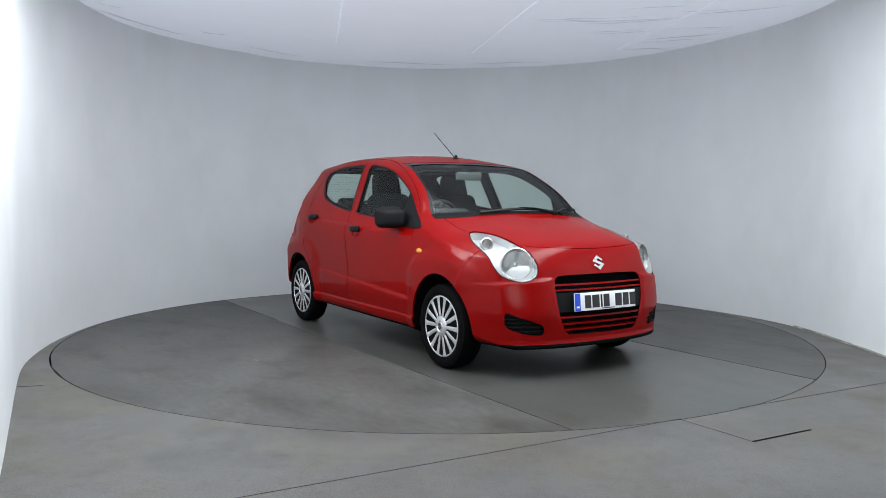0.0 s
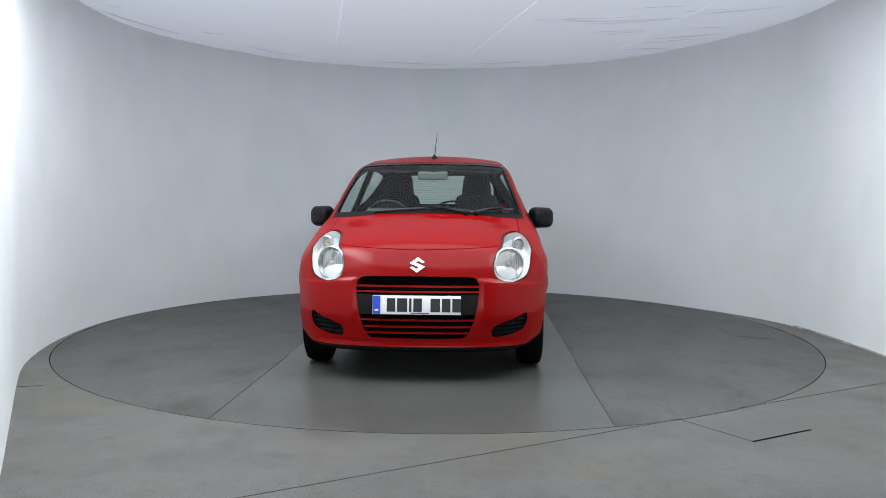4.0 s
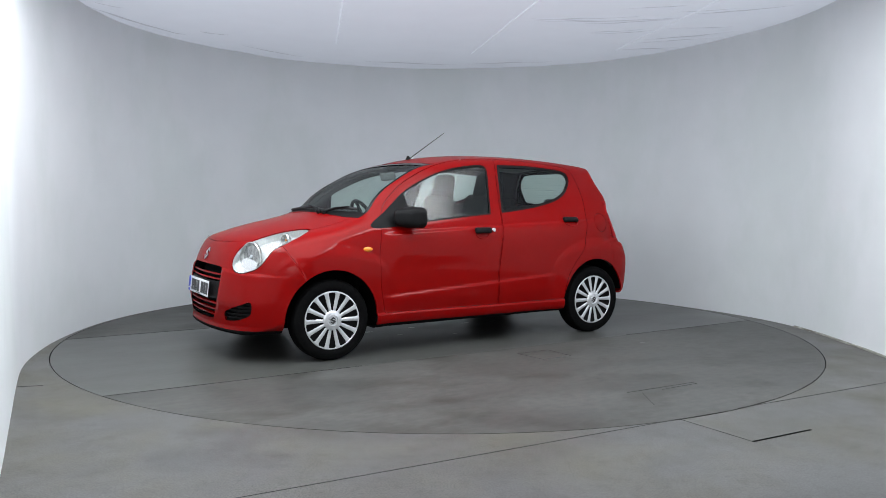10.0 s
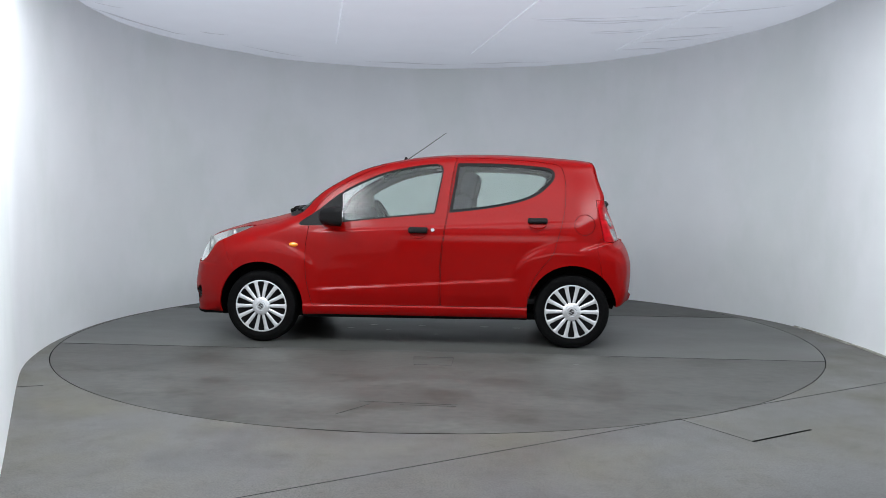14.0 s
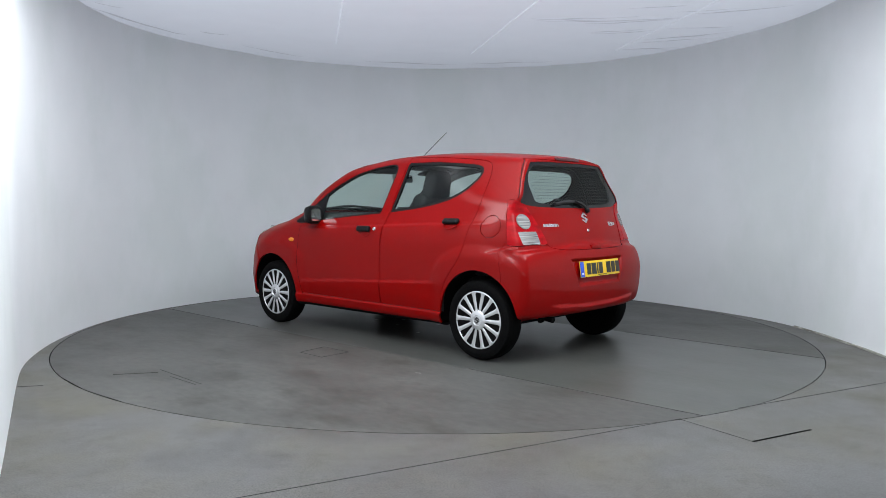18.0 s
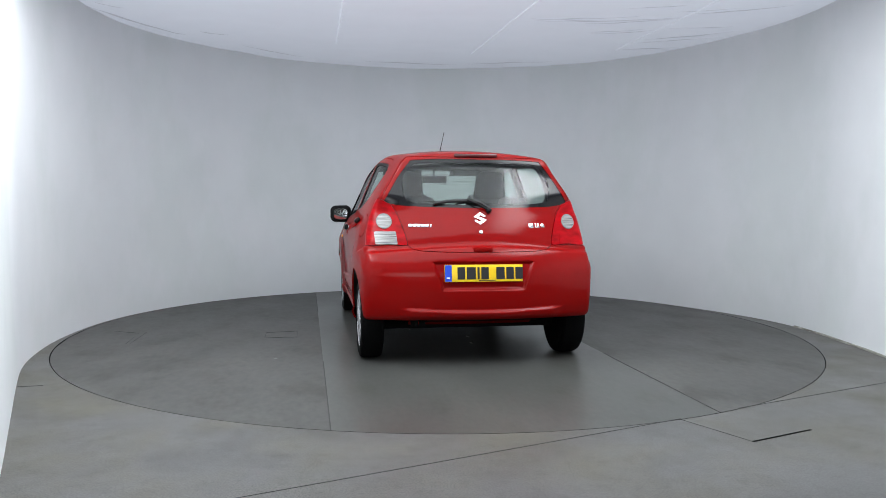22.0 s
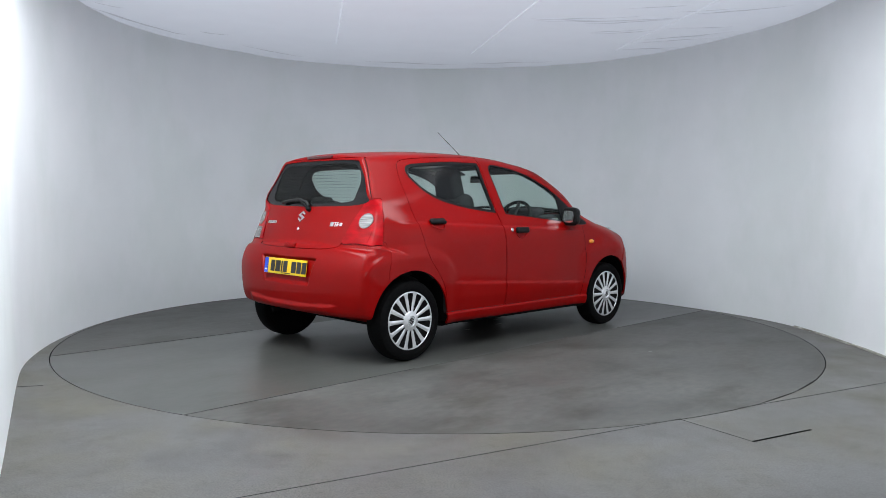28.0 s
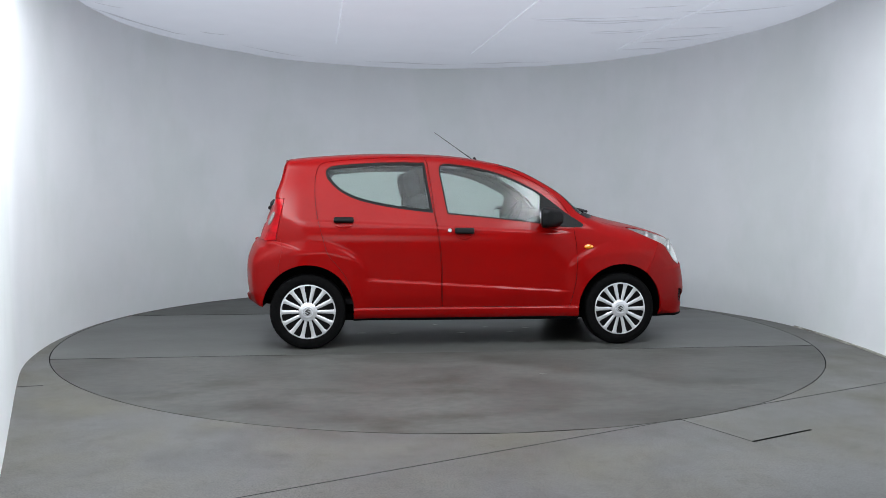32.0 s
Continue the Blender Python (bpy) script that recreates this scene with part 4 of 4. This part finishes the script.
def wiper(points, surf, pivot, r=.007):
    pts = []
    for y, z in points:
        p, n = surf(y, z)
        pts.append(p + n * .014)
    w = part("wiper", tube(pts, r, 8), INK_RUBBER, car, "black wiper blade")
    p, n = surf(*pivot)
    mid = pts[len(pts) // 2]
    part("wiper_arm", tube([p + n * .012, p.lerp(mid, .5) + n * .024, mid + n * .012], .008, 8, .6), BLACK, w)
    cap = lathe([(.018, 0), (.017, .022), (.010, .030), (0, .031)], 18, "Z")
    bmesh.ops.transform(cap, matrix=facing(p, n), verts=cap.verts)
    part("pivot_cap", cap, BLACK, w)


wiper([(-.37, 1.000), (-.20, 1.014), (-.02, 1.024), (.14, 1.020), (.30, 1.004)], on_front, (.27, .996), .010)
wiper([(.30, .998), (.42, 1.022), (.53, 1.022), (.60, 1.018)], on_front, (.34, .994), .010)
wiper([(.31, 1.066), (.20, 1.082), (.08, 1.086), (-.01, 1.070), (-.055, 1.042)], on_rear, (-.062, 1.022), .011)
part("brake_light", box((.022, .30, .022), (-1.366, 0, 1.398), .006), DARKLENS, tailgate, "dark red high brake light strip")
part("gate_handle", box((.03, .13, .03), (-1.618, 0, .772), .008), RED, tailgate)
p, n = on_front(-.60, 1.005)
part("permit_label", box((.05, .022, .001), (0, 0, 0), 0, facing(p - n * .012, n)), PLATEWHITE, car, "small white paper label behind the windscreen")

# underneath
part("exhaust_pipe", tube([(-1.20, .36, .31), (-1.38, .37, .290), (-1.53, .385, .270)], .021, 12), LINER, car, "dull dark exhaust pipe")
part("pipe_hanger", box((.03, .05, .07), (-1.46, .43, .285), .01), LINER, car)
part("silencer", box((.16, .40, .09), (-1.40, -.15, .325), .04, segs=4), LINER, car)
part("rear_axle", tube([(-1.18, -.66, .27), (-1.18, 0, .25), (-1.18, .66, .27)], .03, 10), LINER, car)
part("front_lip", tube([(1.46, -.56, .200), (1.60, -.46, .190), (1.71, -.2, .188), (1.72, 0, .188), (1.71, .2, .188), (1.60, .46, .190), (1.46, .56, .200)], .020, 10), BLACK, car, "black chin strip")

for k in range(11):
    z = 1.088 + .0225 * k
    w = .47 - .10 * max(0, (k - 7) / 3)
    q = []
    for y in np.linspace(-w, w, 13):
        a, b = on_rear(y, z)
        q.append(a - b * .006)
    part("heater_wire", tube(q, .0009, 4), WIRE, tailgate)


# ---- cabin ----
def soft_box(size, at, bevel, lean=0.0, top=1.0):
    bm = box(size, (0, 0, 0), bevel, segs=5)
    for v in bm.verts:
        k = v.co.z / size[2] + .5
        v.co.y *= 1 + (top - 1) * k
    bmesh.ops.transform(bm, matrix=Matrix.Translation(at) @ Matrix.Rotation(radians(lean), 4, "Y"), verts=bm.verts)
    return bm


for y in (.34, -.34):
    seat = part("front_seat", soft_box((.50, .48, .20), (.02, y, .50), .06), CLOTH, car, "dark grey cloth front seat")
    part("backrest", soft_box((.15, .46, .62), (-.28, y, .84), .06, -14, .78), CLOTH, seat)
    part("headrest", soft_box((.12, .27, .23), (-.385, y, 1.215), .055, -12, .82), CLOTH, seat)
bench = part("rear_seat", soft_box((.45, 1.15, .20), (-.72, 0, .52), .06), CLOTH, car, "dark grey cloth rear bench")
part("backrest", soft_box((.15, 1.16, .50), (-1.02, 0, .80), .05, -14, .94), CLOTH, bench)
for y in (.34, -.34):
    part("headrest", soft_box((.09, .24, .13), (-1.10, y, 1.05), .035, -10, .85), CLOTH, bench)
dash = part("dashboard", soft_box((.42, 1.36, .26), (.70, 0, .845), .09), DASH, car, "dark grey plastic dashboard")
part("instrument_hood", soft_box((.16, .30, .10), (.58, -.34, .985), .035), DASH, dash)
part("top_pad", soft_box((.36, 1.34, .06), (.80, 0, .945), .025, 4), DASH, dash)
wheel_m = Matrix.Translation((.40, -.34, .930)) @ Matrix.Rotation(radians(-62), 4, "Y")
ring = [wheel_m @ Vector((.178 * math.cos(a), .178 * math.sin(a), 0)) for a in np.linspace(0, 2 * math.pi, 41)]
steer = part("steering_wheel", tube(ring, .015, 10), INK_RUBBER, car, "black steering wheel")
hub = lathe([(0, .02), (.055, .015), (.065, -.02), (.03, -.05), (.03, -.20)], 24, "Z")
bmesh.ops.transform(hub, matrix=wheel_m, verts=hub.verts)
part("hub", hub, DASH, steer)
for a in (0, 2.6, -2.6):
    part("spoke", tube([wheel_m @ Vector((.04 * math.cos(a), .04 * math.sin(a), 0)), wheel_m @ Vector((.175 * math.cos(a), .175 * math.sin(a), 0))], .014, 8), DASH, steer)
rv = part("interior_mirror", soft_box((.03, .235, .066), (.355, .0, 1.286), .014, 12), SHELLGREY, car, "grey interior mirror")
part("mirror_stem", tube([(.365, 0, 1.31), (.36, 0, 1.37)], .009, 8), BLACK, rv)
part("mirror_glass", box((.002, .205, .046), (.338, 0, 1.283), 0, Matrix.Rotation(radians(12), 4, "Y")), MIRROR, rv)
for y in (.30, -.30):
    part("sun_visor", soft_box((.13, .34, .014), (.24, y, 1.345), .006, 20), TRIM, car)
part("parcel_shelf", box((.34, 1.10, .02), (-1.25, 0, .975), .006), DASH, car, "dark parcel shelf")
part("cabin_floor", box((2.0, 1.3, .04), (-.2, 0, .33), .01), CLOTH, car)
part("bulkhead", box((.03, 1.30, .62), (.93, 0, .63), .008), LINER, car)


# ---- floor joints, turntable marks, ceiling seams ----
def strip(name, a, b, w, z, mat, parent=None, label="", h=.002):
    a, b = Vector((*a, z)), Vector((*b, z))
    d = b - a
    m = Matrix.Translation((a + b) / 2) @ Matrix.Rotation(math.atan2(d.y, d.x), 4, "Z")
    bm = box((d.length, w, h), (0, 0, h / 2), 0)
    bmesh.ops.transform(bm, matrix=m, verts=bm.verts)
    return part(name, bm, mat, parent, label, True)


for a, b, w in (((-1.30, -4.04), (1.22, -2.680), .0028), ((1.588, -2.476), (3.16, -1.643), .0028), ((1.211, -2.685), (1.433, -3.044), .002), ((-2.55, -2.13), (-2.30, -2.06), .003)):
    tagged(strip("floor_joint", a, b, w, 0, JOINT), "thin dark joint in the concrete floor", "joint", kind="structure")
tagged(strip("floor_slot", (1.433, -3.044), (1.790, -2.855), .011, 0, SEAM), "open dark slot beside the floor cover", "slot", kind="structure")
for a, b in (((.06, 1.185), (-.22, 1.185)), ((-.22, 1.185), (-.225, 1.435)), ((-.225, 1.435), (.025, 1.435)), ((.025, 1.435), (.06, 1.185))):
    strip("hatch_joint", a, b, .003, 0, JOINT, turntable)
for a, b in (((.27, 2.67), (.13, 2.45)), ((.20, 2.40), (-.34, 2.42)), ((-.03, 2.45), (-.33, 2.45))):
    strip("scratch", a, b, .0018, 0, JOINT, turntable)
for side in (1, -1):
    for s in (1, -1):
        strip("lane_joint", (s * 1.2, 1.0 * side), (s * 2.775, 1.0 * side), .006, 0, LANE_EDGE, turntable)
rng = random.Random(4)
for x, y, r in ((-1.05, 1.32, .035), (.45, -1.75, .03), (.59, -.16, .04), (.17, -.18, .035), (.42, .08, .03), (0, .25, .03), (.76, .02, .035), (-.66, -.14, .035), (-.38, -.17, .04)):
    o = [(x + r * rng.uniform(.5, 1.2) * math.cos(a), y + .35 * r * rng.uniform(.5, 1.2) * math.sin(a)) for a in np.linspace(0, 2 * math.pi, 11, endpoint=False)]
    part("paint_chip", prism(o, .001, Matrix.Translation((0, 0, .0002))), FAINT if abs(y) > 1 else CHIP, turntable, "pale worn patch", True)
for a, b in (((-.78, -.20), (-1.07, 1.52)), ((.81, -.20), (.345, 2.07)), ((2.24, -.22), (1.872, 1.79))):
    q = [Vector((a[0] + (b[0] - a[0]) * t, a[1] + (b[1] - a[1]) * t, ceiling_z(a[0] + (b[0] - a[0]) * t, a[1] + (b[1] - a[1]) * t) - .004)) for t in np.linspace(0, 1, 60)]
    tagged(part("ceiling_seam", tube(q, .011, 8), CEIL), "raised welded seam of the fabric ceiling", "seam", kind="structure")

for ob in list(car.children):
    ob.location += OFF


def motions():
    """The turntable starts up, then turns steadily with the car on it."""
    start = [(0, -57.66), (.5, -61.04), (1, -65.05), (1.5, -69.54), (2, -74.26)]
    steady = [(3, -83.65), (5, -102.2), (7, -120.78), (9, -139.46), (11, -157.8), (13, -176.13), (15, -194.9), (17, -213.61), (19, -232.2), (21, -250.86),
              (23, -269.3), (25, -287.75), (28, -315.56), (30, -334.2), (32, -353.0)]
    rows = []
    for (t0, a0), (t1, a1) in zip((start + steady)[:-1], (start + steady)[1:]):
        for k in range(max(1, round((t1 - t0) / .5))):
            f = k / max(1, round((t1 - t0) / .5))
            rows.append((t0 + (t1 - t0) * f, pose(0, 0, 0, 0, 0, a0 + (a1 - a0) * f)))
    rows.append((32, pose(0, 0, 0, 0, 0, -353.0)))
    walk(turntable, rows)
    walk(car, rows)


motions()
